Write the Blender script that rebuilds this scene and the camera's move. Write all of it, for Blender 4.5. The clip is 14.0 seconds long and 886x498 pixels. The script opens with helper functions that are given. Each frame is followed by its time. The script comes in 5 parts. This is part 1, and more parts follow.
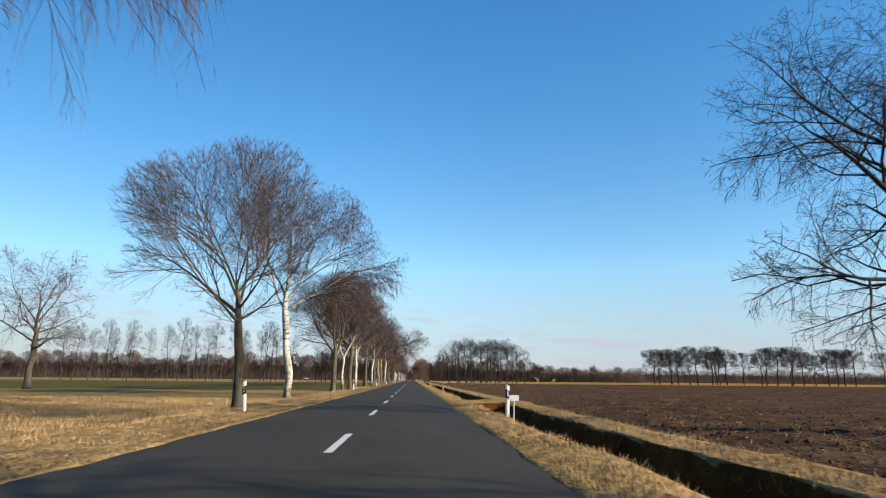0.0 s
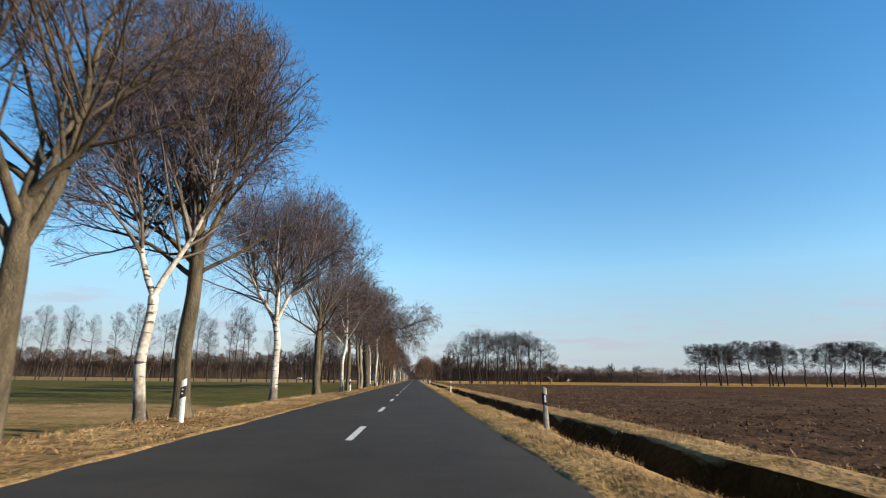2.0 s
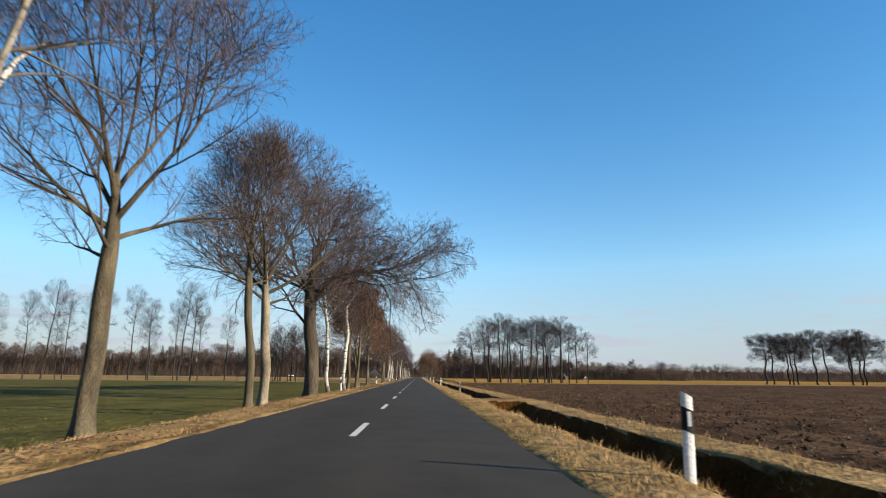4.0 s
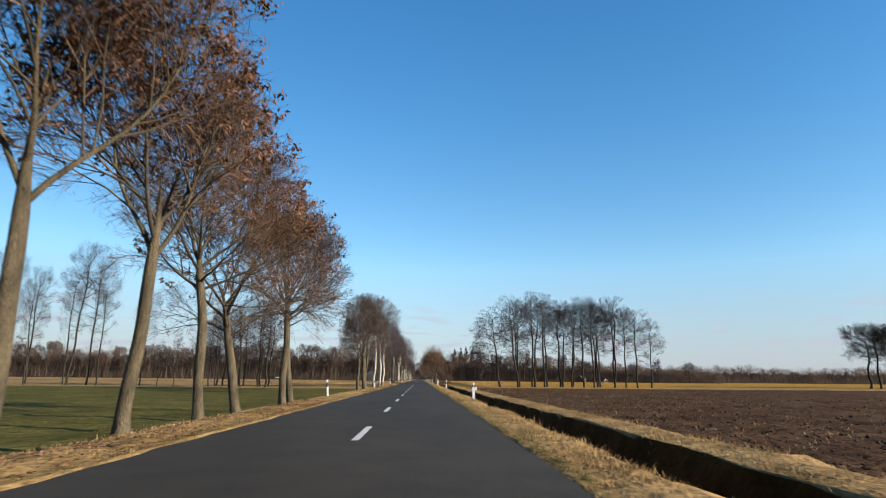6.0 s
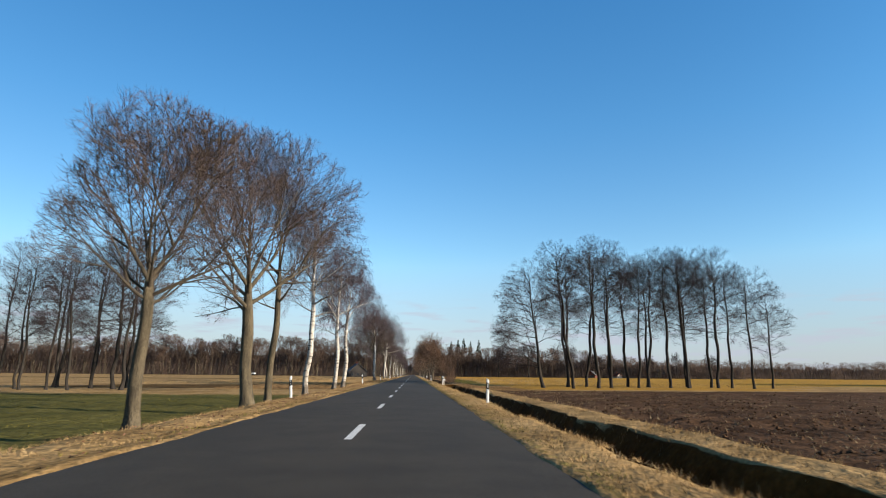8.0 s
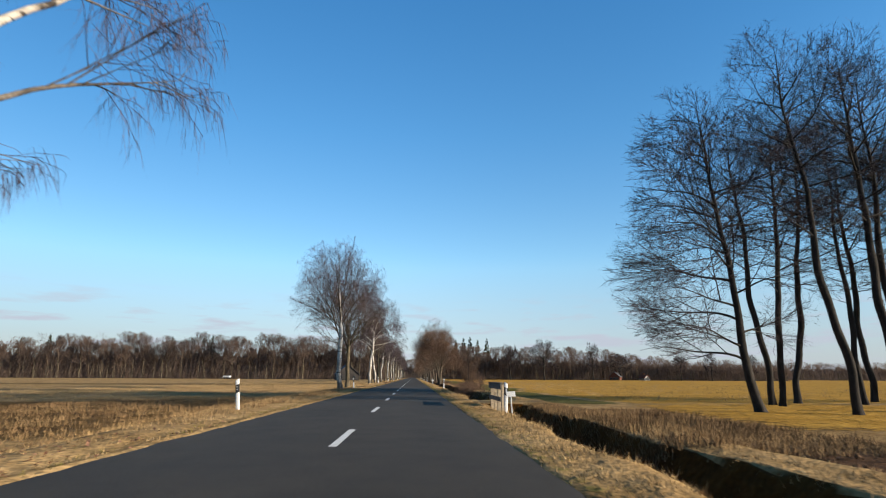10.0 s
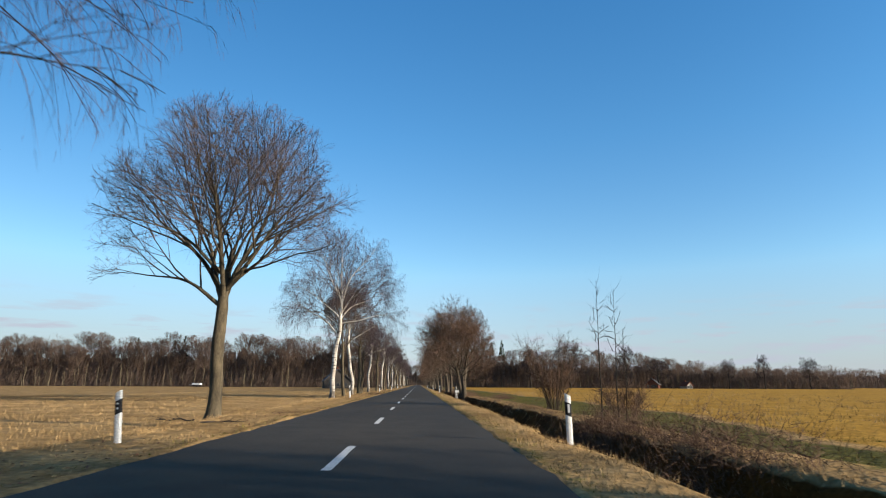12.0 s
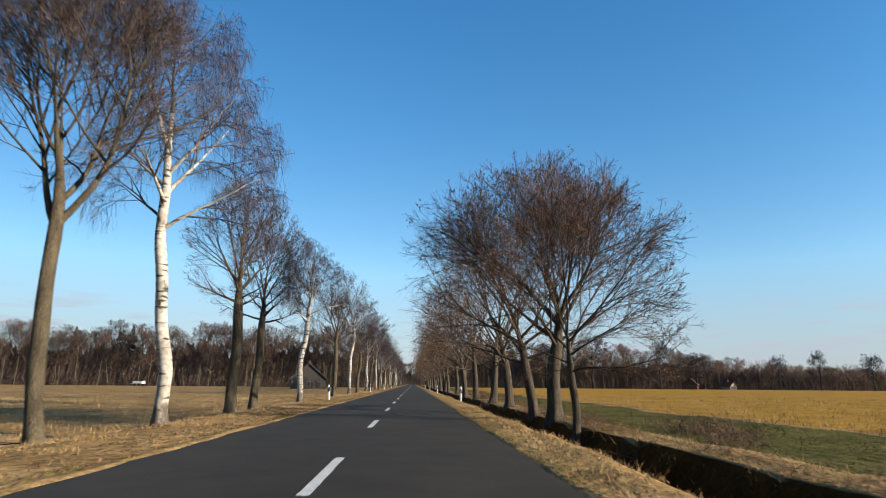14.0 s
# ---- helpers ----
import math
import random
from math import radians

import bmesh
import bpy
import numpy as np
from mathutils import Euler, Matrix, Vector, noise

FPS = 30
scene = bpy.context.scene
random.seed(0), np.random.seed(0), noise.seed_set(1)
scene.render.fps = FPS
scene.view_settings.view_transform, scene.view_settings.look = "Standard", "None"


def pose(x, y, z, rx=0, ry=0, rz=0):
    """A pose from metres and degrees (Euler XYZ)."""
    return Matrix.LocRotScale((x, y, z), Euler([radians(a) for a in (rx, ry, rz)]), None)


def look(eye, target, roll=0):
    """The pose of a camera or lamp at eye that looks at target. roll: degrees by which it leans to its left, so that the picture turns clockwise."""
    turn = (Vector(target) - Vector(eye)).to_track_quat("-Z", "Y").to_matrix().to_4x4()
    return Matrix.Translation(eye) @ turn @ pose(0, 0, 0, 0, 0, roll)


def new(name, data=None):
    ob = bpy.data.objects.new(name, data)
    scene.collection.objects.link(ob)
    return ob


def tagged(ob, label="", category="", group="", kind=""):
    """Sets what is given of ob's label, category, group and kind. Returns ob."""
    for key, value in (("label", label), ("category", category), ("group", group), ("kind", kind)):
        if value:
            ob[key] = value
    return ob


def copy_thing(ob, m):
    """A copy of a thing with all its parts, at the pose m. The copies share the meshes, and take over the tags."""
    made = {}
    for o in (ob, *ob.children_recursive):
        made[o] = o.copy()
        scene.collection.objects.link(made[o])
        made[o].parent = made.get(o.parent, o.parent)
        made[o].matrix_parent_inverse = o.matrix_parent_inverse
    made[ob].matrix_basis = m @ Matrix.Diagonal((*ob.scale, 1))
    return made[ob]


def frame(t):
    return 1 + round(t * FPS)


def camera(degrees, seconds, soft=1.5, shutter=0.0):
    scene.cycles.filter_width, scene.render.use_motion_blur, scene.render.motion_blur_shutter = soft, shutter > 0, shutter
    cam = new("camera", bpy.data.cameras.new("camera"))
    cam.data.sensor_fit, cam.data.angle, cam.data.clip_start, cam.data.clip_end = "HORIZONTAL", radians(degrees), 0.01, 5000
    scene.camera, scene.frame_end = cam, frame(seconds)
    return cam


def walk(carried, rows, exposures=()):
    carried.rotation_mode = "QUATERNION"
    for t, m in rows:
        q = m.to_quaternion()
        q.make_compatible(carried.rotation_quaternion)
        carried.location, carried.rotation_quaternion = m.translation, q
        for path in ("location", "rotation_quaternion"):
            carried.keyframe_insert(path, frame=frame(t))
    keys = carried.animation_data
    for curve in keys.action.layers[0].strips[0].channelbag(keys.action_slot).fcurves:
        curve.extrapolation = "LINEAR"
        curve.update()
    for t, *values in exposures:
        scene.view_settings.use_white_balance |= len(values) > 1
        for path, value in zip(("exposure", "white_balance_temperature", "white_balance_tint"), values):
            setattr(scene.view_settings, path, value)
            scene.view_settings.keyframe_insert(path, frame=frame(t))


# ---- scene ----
# the camera rides in a car along a straight avenue; x is across the road, y along it
ROWS = [
    (0.0, 0.023, 0.097, 1.066, -2.991, 12.707, -0.554),
    (0.5, -0.011, 10.924, 1.076, -3.263, 12.719, -0.584),
    (1.0, -0.048, 21.806, 1.080, -3.164, 12.458, -0.600),
    (1.5, -0.036, 32.825, 1.080, -2.942, 12.649, -0.622),
    (2.0, -0.069, 43.571, 1.050, -2.724, 12.683, -0.616),
    (4.5, -0.027, 99.568, 1.074, -2.434, 12.375, -0.590),
    (5.0, -0.017, 110.876, 1.107, -2.751, 12.290, -0.571),
    (5.5, -0.020, 122.103, 1.076, -2.430, 12.103, -0.560),
    (6.0, -0.054, 133.325, 1.080, -2.193, 12.642, -0.563),
    (6.5, -0.088, 144.659, 1.063, -2.090, 12.737, -0.515),
    (7.0, -0.091, 156.213, 1.113, -1.885, 12.686, -0.592),
    (7.5, -0.117, 167.534, 1.082, -2.534, 12.278, -0.592),
    (8.0, -0.114, 178.861, 1.085, -2.886, 12.230, -0.526),
    (10.5, 0.072, 236.153, 1.070, -2.811, 12.658, -0.277),
    (11.0, 0.059, 247.795, 1.076, -2.742, 12.841, -0.245),
    (11.5, 0.022, 259.478, 1.084, -2.139, 12.850, -0.191),
    (12.0, -0.020, 271.188, 1.085, -2.359, 13.166, -0.296),
    (12.5, -0.040, 282.875, 1.081, -2.348, 12.968, -0.342),
    (13.0, -0.069, 294.540, 1.081, -2.288, 12.980, -0.376),
    (13.5, -0.096, 306.266, 1.088, -2.521, 12.936, -0.407),
    (14.0, -0.128, 317.965, 1.084, -2.880, 13.112, -0.477),
]
cam = camera(74.9, 14.0, 1.1, 0.08)
walk(cam, [(t, pose(x, y, z, 90 + pitch, roll, yaw)) for t, x, y, z, yaw, pitch, roll in ROWS],
     [(0.0, 1.31), (1.0, 1.21), (4.5, 1.25), (10.5, 1.22), (12.0, 1.20), (13.0, 1.14), (14.0, 1.18)])

# ---- sky and sun ----
SUN_EL, SUN_AZ = 16.0, 110.0
world = bpy.data.worlds.new("sky")
scene.world = world
world.use_nodes = True
wt = world.node_tree
sky = wt.nodes.new("ShaderNodeTexSky")
sky.sky_type, sky.sun_disc = "NISHITA", False
sky.sun_elevation, sky.sun_rotation = radians(SUN_EL), radians(SUN_AZ)
sky.air_density, sky.dust_density, sky.ozone_density, sky.altitude = 1.0, 0.05, 2.0, 300
hsv = wt.nodes.new("ShaderNodeHueSaturation")
hsv.inputs["Saturation"].default_value = 1.2
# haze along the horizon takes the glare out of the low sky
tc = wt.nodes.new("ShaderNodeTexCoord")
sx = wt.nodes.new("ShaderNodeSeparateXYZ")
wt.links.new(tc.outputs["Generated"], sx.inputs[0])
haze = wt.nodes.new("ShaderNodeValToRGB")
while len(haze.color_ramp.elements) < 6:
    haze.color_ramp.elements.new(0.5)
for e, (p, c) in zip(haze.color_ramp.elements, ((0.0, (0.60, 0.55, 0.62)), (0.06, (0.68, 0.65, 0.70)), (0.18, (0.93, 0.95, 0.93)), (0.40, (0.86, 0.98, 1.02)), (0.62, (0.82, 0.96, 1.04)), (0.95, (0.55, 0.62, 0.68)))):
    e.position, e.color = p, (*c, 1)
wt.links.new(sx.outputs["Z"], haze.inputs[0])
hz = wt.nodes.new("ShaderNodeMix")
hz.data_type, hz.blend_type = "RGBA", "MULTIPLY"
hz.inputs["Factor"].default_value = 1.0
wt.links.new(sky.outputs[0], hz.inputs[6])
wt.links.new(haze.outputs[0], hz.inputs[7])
# the air is a little deeper to both sides than ahead
away = wt.nodes.new("ShaderNodeValToRGB")
away.color_ramp.interpolation = "EASE"
away.color_ramp.elements.new(0.5)
for e, (p, c) in zip(away.color_ramp.elements, ((0.12, 0.76), (0.5, 1.03), (0.85, 0.90))):
    e.position, e.color = p, (c, c, c, 1)
span = wt.nodes.new("ShaderNodeMapRange")
span.inputs["From Min"].default_value, span.inputs["From Max"].default_value = -1.0, 1.0
wt.links.new(sx.outputs["X"], span.inputs["Value"])
wt.links.new(span.outputs[0], away.inputs[0])
deep_side = wt.nodes.new("ShaderNodeVectorMath")
deep_side.operation = "SCALE"
wt.links.new(away.outputs[0], deep_side.inputs["Scale"])
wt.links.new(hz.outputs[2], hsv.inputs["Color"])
# thin low clouds, drawn out along the horizon
mp = wt.nodes.new("ShaderNodeMapping")
mp.inputs["Scale"].default_value = (7.0, 7.0, 46.0)
wt.links.new(tc.outputs["Generated"], mp.inputs["Vector"])
cn = wt.nodes.new("ShaderNodeTexNoise")
cn.inputs["Scale"].default_value, cn.inputs["Detail"].default_value = 1.6, 5.0
wt.links.new(mp.outputs[0], cn.inputs["Vector"])
cr = wt.nodes.new("ShaderNodeMapRange")
cr.inputs["From Min"].default_value, cr.inputs["From Max"].default_value, cr.inputs["To Max"].default_value = 0.52, 0.68, 0.85
wt.links.new(cn.outputs["Fac"], cr.inputs["Value"])
lowband = wt.nodes.new("ShaderNodeMapRange")
lowband.inputs["From Min"].default_value, lowband.inputs["From Max"].default_value = 0.14, 0.09
wt.links.new(sx.outputs["Z"], lowband.inputs["Value"])
cm = wt.nodes.new("ShaderNodeMath")
cm.operation = "MULTIPLY"
wt.links.new(cr.outputs[0], cm.inputs[0])
wt.links.new(lowband.outputs[0], cm.inputs[1])
mx = wt.nodes.new("ShaderNodeMix")
mx.data_type = "RGBA"
wt.links.new(cm.outputs[0], mx.inputs["Factor"])
# pale milky air right above the horizon
air = wt.nodes.new("ShaderNodeMapRange")
air.inputs["From Min"].default_value, air.inputs["From Max"].default_value, air.inputs["To Min"].default_value, air.inputs["To Max"].default_value = 0.0, 0.20, 0.8, 0.0
wt.links.new(sx.outputs["Z"], air.inputs["Value"])
milky = wt.nodes.new("ShaderNodeMix")
milky.data_type = "RGBA"
wt.links.new(air.outputs[0], milky.inputs["Factor"])
wt.links.new(hsv.outputs[0], milky.inputs[6])
milky.inputs[7].default_value = (1.80, 2.30, 2.90, 1)
wt.links.new(milky.outputs[2], deep_side.inputs[0])
wt.links.new(deep_side.outputs[0], mx.inputs[6])
mx.inputs[7].default_value = (2.2, 2.35, 2.75, 1)
wt.links.new(mx.outputs[2], wt.nodes["Background"].inputs[0])
wt.nodes["Background"].inputs[1].default_value = 0.107
sun = new("sun", bpy.data.lights.new("sun", "SUN"))
sun.data.energy, sun.data.angle, sun.data.color = 5.0, radians(0.5), (1.0, 0.87, 0.69)
sa, se = radians(SUN_AZ), radians(SUN_EL)
sun.matrix_world = look((60 * math.sin(sa) * math.cos(se), 60 * math.cos(sa) * math.cos(se), 60 * math.sin(se)), (0, 0, 0))

# ---- materials ----
def ramp(nt, fac, stops):
    r = nt.nodes.new("ShaderNodeValToRGB")
    while len(r.color_ramp.elements) < len(stops):
        r.color_ramp.elements.new(0.5)
    for e, (p, c) in zip(r.color_ramp.elements, stops):
        e.position, e.color = p, (*c, 1)
    nt.links.new(fac, r.inputs[0])
    return r.outputs[0]


def noise_fac(nt, scale, detail=4.0, stretch=(1, 1, 1), coord="Object"):
    t = nt.nodes.new("ShaderNodeTexCoord")
    m = nt.nodes.new("ShaderNodeMapping")
    m.inputs["Scale"].default_value = stretch
    n = nt.nodes.new("ShaderNodeTexNoise")
    n.inputs["Scale"].default_value, n.inputs["Detail"].default_value = scale, detail
    nt.links.new(t.outputs[coord], m.inputs["Vector"])
    nt.links.new(m.outputs[0], n.inputs["Vector"])
    return n.outputs["Fac"]


def mixed(nt, fac, a, b, blend="MIX"):
    m = nt.nodes.new("ShaderNodeMix")
    m.data_type, m.blend_type = "RGBA", blend
    for value, socket in ((fac, m.inputs["Factor"]), (a, m.inputs[6]), (b, m.inputs[7])):
        if isinstance(value, (int, float)):
            socket.default_value = value
        elif isinstance(value, tuple):
            socket.default_value = (*value, 1)
        else:
            nt.links.new(value, socket)
    return m.outputs[2]


def mat(name, lo, hi, scale=3.0, stretch=(1, 1, 1), fine=25.0, rough=0.85, bump=0.3, depth=0.02, per=0.0, metal=0.0):
    """lo and hi: the two colours of the coarse variation; fine: scale of the grain; per: variation from piece to piece."""
    m = bpy.data.materials.new(name)
    m.use_nodes = True
    nt = m.node_tree
    b = nt.nodes["Principled BSDF"]
    col = ramp(nt, noise_fac(nt, scale, 4, stretch), [(0.3, lo), (0.7, hi)])
    grain = noise_fac(nt, fine, 3, stretch)
    col = mixed(nt, 1.0, col, ramp(nt, grain, [(0.25, (0.62, 0.62, 0.62)), (0.75, (1.3, 1.3, 1.3))]), "MULTIPLY")
    if per:
        g = nt.nodes.new("ShaderNodeNewGeometry")
        col = mixed(nt, 1.0, col, ramp(nt, g.outputs["Random Per Island"], [(0, (1 - per,) * 3), (1, (1 + per,) * 3)]), "MULTIPLY")
    nt.links.new(col, b.inputs["Base Color"])
    b.inputs["Roughness"].default_value, b.inputs["Metallic"].default_value = rough, metal
    b.inputs["Specular IOR Level"].default_value = 0.5 if rough < 0.65 else 0.12
    if bump:
        bp = nt.nodes.new("ShaderNodeBump")
        bp.inputs["Strength"].default_value, bp.inputs["Distance"].default_value = bump, depth
        nt.links.new(grain, bp.inputs["Height"])
        nt.links.new(bp.outputs[0], b.inputs["Normal"])
    return m


BARK = mat("grey_bark", (0.040, 0.033, 0.023), (0.112, 0.090, 0.058), 1.6, (4, 4, 1), 12, 0.9, 1.0, 0.04)
OAK_BARK = mat("oak_bark", (0.040, 0.032, 0.024), (0.090, 0.073, 0.054), 2.0, (5, 5, 0.8), 9, 0.95, 1.0, 0.05)
ALDER_BARK = mat("alder_bark", (0.016, 0.014, 0.012), (0.038, 0.032, 0.027), 1.5, (4, 4, 1), 10, 0.95, 0.7, 0.03)
LIMB = mat("limb_bark", (0.034, 0.027, 0.020), (0.074, 0.059, 0.042), 1.2, (2, 2, 2), 14, 0.9, 0.4, 0.01)
DARK_LIMB = mat("dark_limb_bark", (0.028, 0.022, 0.016), (0.062, 0.048, 0.035), 1.2, (2, 2, 2), 14, 0.9, 0.4, 0.01)
BIRCH_LIMB = mat("birch_limb_bark", (0.050, 0.042, 0.037), (0.150, 0.130, 0.112), 1.2, (2, 2, 2), 10, 0.85, 0.4, 0.01)
TWIG = mat("twig_bark", (0.052, 0.038, 0.033), (0.096, 0.070, 0.060), 0.6, (1, 1, 1), 8, 0.85, 0, 0, 0.3)
RED_TWIG = mat("reddish_twig_bark", (0.076, 0.046, 0.031), (0.130, 0.080, 0.053), 0.6, (1, 1, 1), 8, 0.85, 0, 0, 0.3)
BIRCH_TWIG = mat("birch_twig_bark", (0.046, 0.034, 0.038), (0.082, 0.062, 0.071), 0.6, (1, 1, 1), 8, 0.8, 0, 0, 0.3)
ALDER_TWIG = mat("alder_twig_bark", (0.027, 0.020, 0.020), (0.052, 0.038, 0.038), 0.6, (1, 1, 1), 8, 0.9, 0, 0, 0.3)
LEAF = mat("dead_oak_leaf", (0.072, 0.036, 0.024), (0.170, 0.086, 0.050), 1.5, (1, 1, 1), 20, 0.7, 0, 0, 0.4)
WHITE = mat("white_plastic", (0.520, 0.520, 0.506), (0.592, 0.592, 0.578), 2.0, (1, 1, 1), 30, 0.45, 0.05, 0.002)
# grimy plastic; the same grey also stands in for shade on a post
DIRTY_SHADED = mat("dirty_shaded_plastic", (0.12, 0.105, 0.09), (0.27, 0.245, 0.21), 3.0, (1, 1, 1), 20, 0.6, 0.1, 0.003)
BLACK = mat("black_band", (0.012, 0.012, 0.013), (0.02, 0.02, 0.022), 4, (1, 1, 1), 30, 0.75, 0.05, 0.002)
SILVER = mat("reflector_glass", (0.35, 0.36, 0.37), (0.5, 0.51, 0.52), 30, (1, 1, 1), 90, 0.2, 0.1, 0.001)
STEEL = mat("galvanised_steel", (0.42, 0.43, 0.44), (0.55, 0.56, 0.57), 6, (1, 1, 1), 60, 0.45, 0.1, 0.001, metal=0.8)
PAINT = mat("road_paint", (0.448, 0.448, 0.426), (0.592, 0.592, 0.570), 6, (1, 1, 1), 45, 0.7, 0.4, 0.006)
WOOD = mat("weathered_wood", (0.24, 0.19, 0.13), (0.40, 0.32, 0.22), 2, (6, 1, 6), 20, 0.9, 0.5, 0.008)
# weathered grey, darkened for the shaded side of the railing planks
GREY_WOOD = mat("grey_weathered_shaded_wood", (0.075, 0.068, 0.06), (0.14, 0.125, 0.108), 2, (6, 1, 6), 20, 0.9, 0.5, 0.008)
DARK_WOOD = mat("tarred_wood", (0.03, 0.027, 0.025), (0.06, 0.052, 0.046), 3, (6, 1, 6), 20, 0.8, 0.5, 0.008)
STRAW = mat("dry_grass", (0.198, 0.125, 0.054), (0.366, 0.250, 0.122), 0.35, (1, 1, 1), 3.0, 0.9, 0, 0, 0.3)
PALE_BARK = mat("pale_tan_bark", (0.085, 0.068, 0.048), (0.230, 0.190, 0.135), 0.9, (2, 2, 1), 9, 0.85, 0.5, 0.02)
RUST_GRASS = mat("rusty_dry_grass", (0.105, 0.062, 0.030), (0.215, 0.138, 0.066), 0.35, (1, 1, 1), 3.0, 0.9, 0, 0, 0.3)
GREEN_GRASS = mat("green_verge_grass", (0.055, 0.053, 0.010), (0.15, 0.125, 0.027), 0.5, (1, 1, 1), 2.0, 0.9, 0, 0, 0.3)
CLOD = mat("soil_clod", (0.033, 0.017, 0.009), (0.080, 0.044, 0.022), 0.8, (1, 1, 1), 9, 0.95, 0.4, 0.02, 0.3)
STUBBLE = mat("maize_stubble", (0.195, 0.143, 0.077), (0.324, 0.260, 0.152), 0.8, (1, 1, 1), 9, 0.9, 0, 0, 0.3)
EVERGREEN = mat("far_conifer", (0.018, 0.024, 0.014), (0.035, 0.042, 0.022), 0.3, (1, 1, 1), 3, 0.95, 0, 0, 0.3)
FAR_WOOD = mat("far_wood", (0.092, 0.067, 0.053), (0.150, 0.108, 0.085), 0.06, (5, 5, 0.7), 0.5, 0.95, 0, 0)
FAR_TWIG = mat("far_wood_branches", (0.094, 0.066, 0.051), (0.160, 0.112, 0.086), 0.03, (1, 1, 1), 0.3, 0.95, 0, 0, 0.2)
def airy(m):
    nt = m.node_tree
    b, out = nt.nodes["Principled BSDF"], nt.nodes["Material Output"]
    tr = nt.nodes.new("ShaderNodeBsdfTranslucent")
    nt.links.new(b.inputs["Base Color"].links[0].from_socket, tr.inputs["Color"])
    mixer = nt.nodes.new("ShaderNodeMixShader")
    mixer.inputs[0].default_value = 0.5
    nt.links.new(b.outputs[0], mixer.inputs[1])
    nt.links.new(tr.outputs[0], mixer.inputs[2])
    nt.links.new(mixer.outputs[0], out.inputs["Surface"])


airy(FAR_TWIG)
airy(FAR_WOOD)
BRICK = mat("red_brick_wall", (0.078, 0.030, 0.021), (0.108, 0.045, 0.030), 1, (1, 1, 1), 8, 0.9, 0.2, 0.02)
PLASTER = mat("white_plaster", (0.248, 0.240, 0.220), (0.304, 0.296, 0.280), 1, (1, 1, 1), 8, 0.9, 0.2, 0.02)
TILE = mat("dark_roof_tile", (0.05, 0.05, 0.055), (0.09, 0.088, 0.092), 1, (1, 1, 1), 6, 0.8, 0.5, 0.05)
RED_TILE = mat("red_roof_tile", (0.120, 0.043, 0.025), (0.170, 0.065, 0.040), 1, (1, 1, 1), 6, 0.8, 0.5, 0.05)
PANE = mat("window_glass", (0.02, 0.025, 0.03), (0.04, 0.045, 0.05), 1, (1, 1, 1), 6, 0.08, 0, 0)


def asphalt():
    m = bpy.data.materials.new("asphalt")
    m.use_nodes = True
    nt = m.node_tree
    b = nt.nodes["Principled BSDF"]
    col = ramp(nt, noise_fac(nt, 0.22, 5, (1.6, 0.5, 1)), [(0.3, (0.0255, 0.0209, 0.0150)), (0.7, (0.038, 0.0312, 0.0225))])
    col = mixed(nt, 1.0, col, ramp(nt, noise_fac(nt, 1.1, 4, (1, 1, 1)), [(0.32, (0.78, 0.78, 0.78)), (0.6, (1.08, 1.08, 1.08))]), "MULTIPLY")
    grit = noise_fac(nt, 55, 2)
    col = mixed(nt, 1.0, col, ramp(nt, grit, [(0.3, (0.7, 0.7, 0.7)), (0.7, (1.35, 1.35, 1.35))]), "MULTIPLY")
    # open pits between the chippings, in drifts
    pits = ramp(nt, noise_fac(nt, 16, 2), [(0.60, (1, 1, 1)), (0.72, (0.5, 0.5, 0.5))])
    drift = ramp(nt, noise_fac(nt, 0.5, 3, (1.0, 0.35, 1)), [(0.42, (0, 0, 0)), (0.66, (1, 1, 1))])
    col = mixed(nt, drift, col, mixed(nt, 1.0, col, pits, "MULTIPLY"))
    nt.links.new(col, b.inputs["Base Color"])
    b.inputs["Roughness"].default_value = 0.82
    b.inputs["Specular IOR Level"].default_value = 0.18
    bp = nt.nodes.new("ShaderNodeBump")
    bp.inputs["Strength"].default_value, bp.inputs["Distance"].default_value = 0.5, 0.008
    nt.links.new(grit, bp.inputs["Height"])
    nt.links.new(bp.outputs[0], b.inputs["Normal"])
    return m


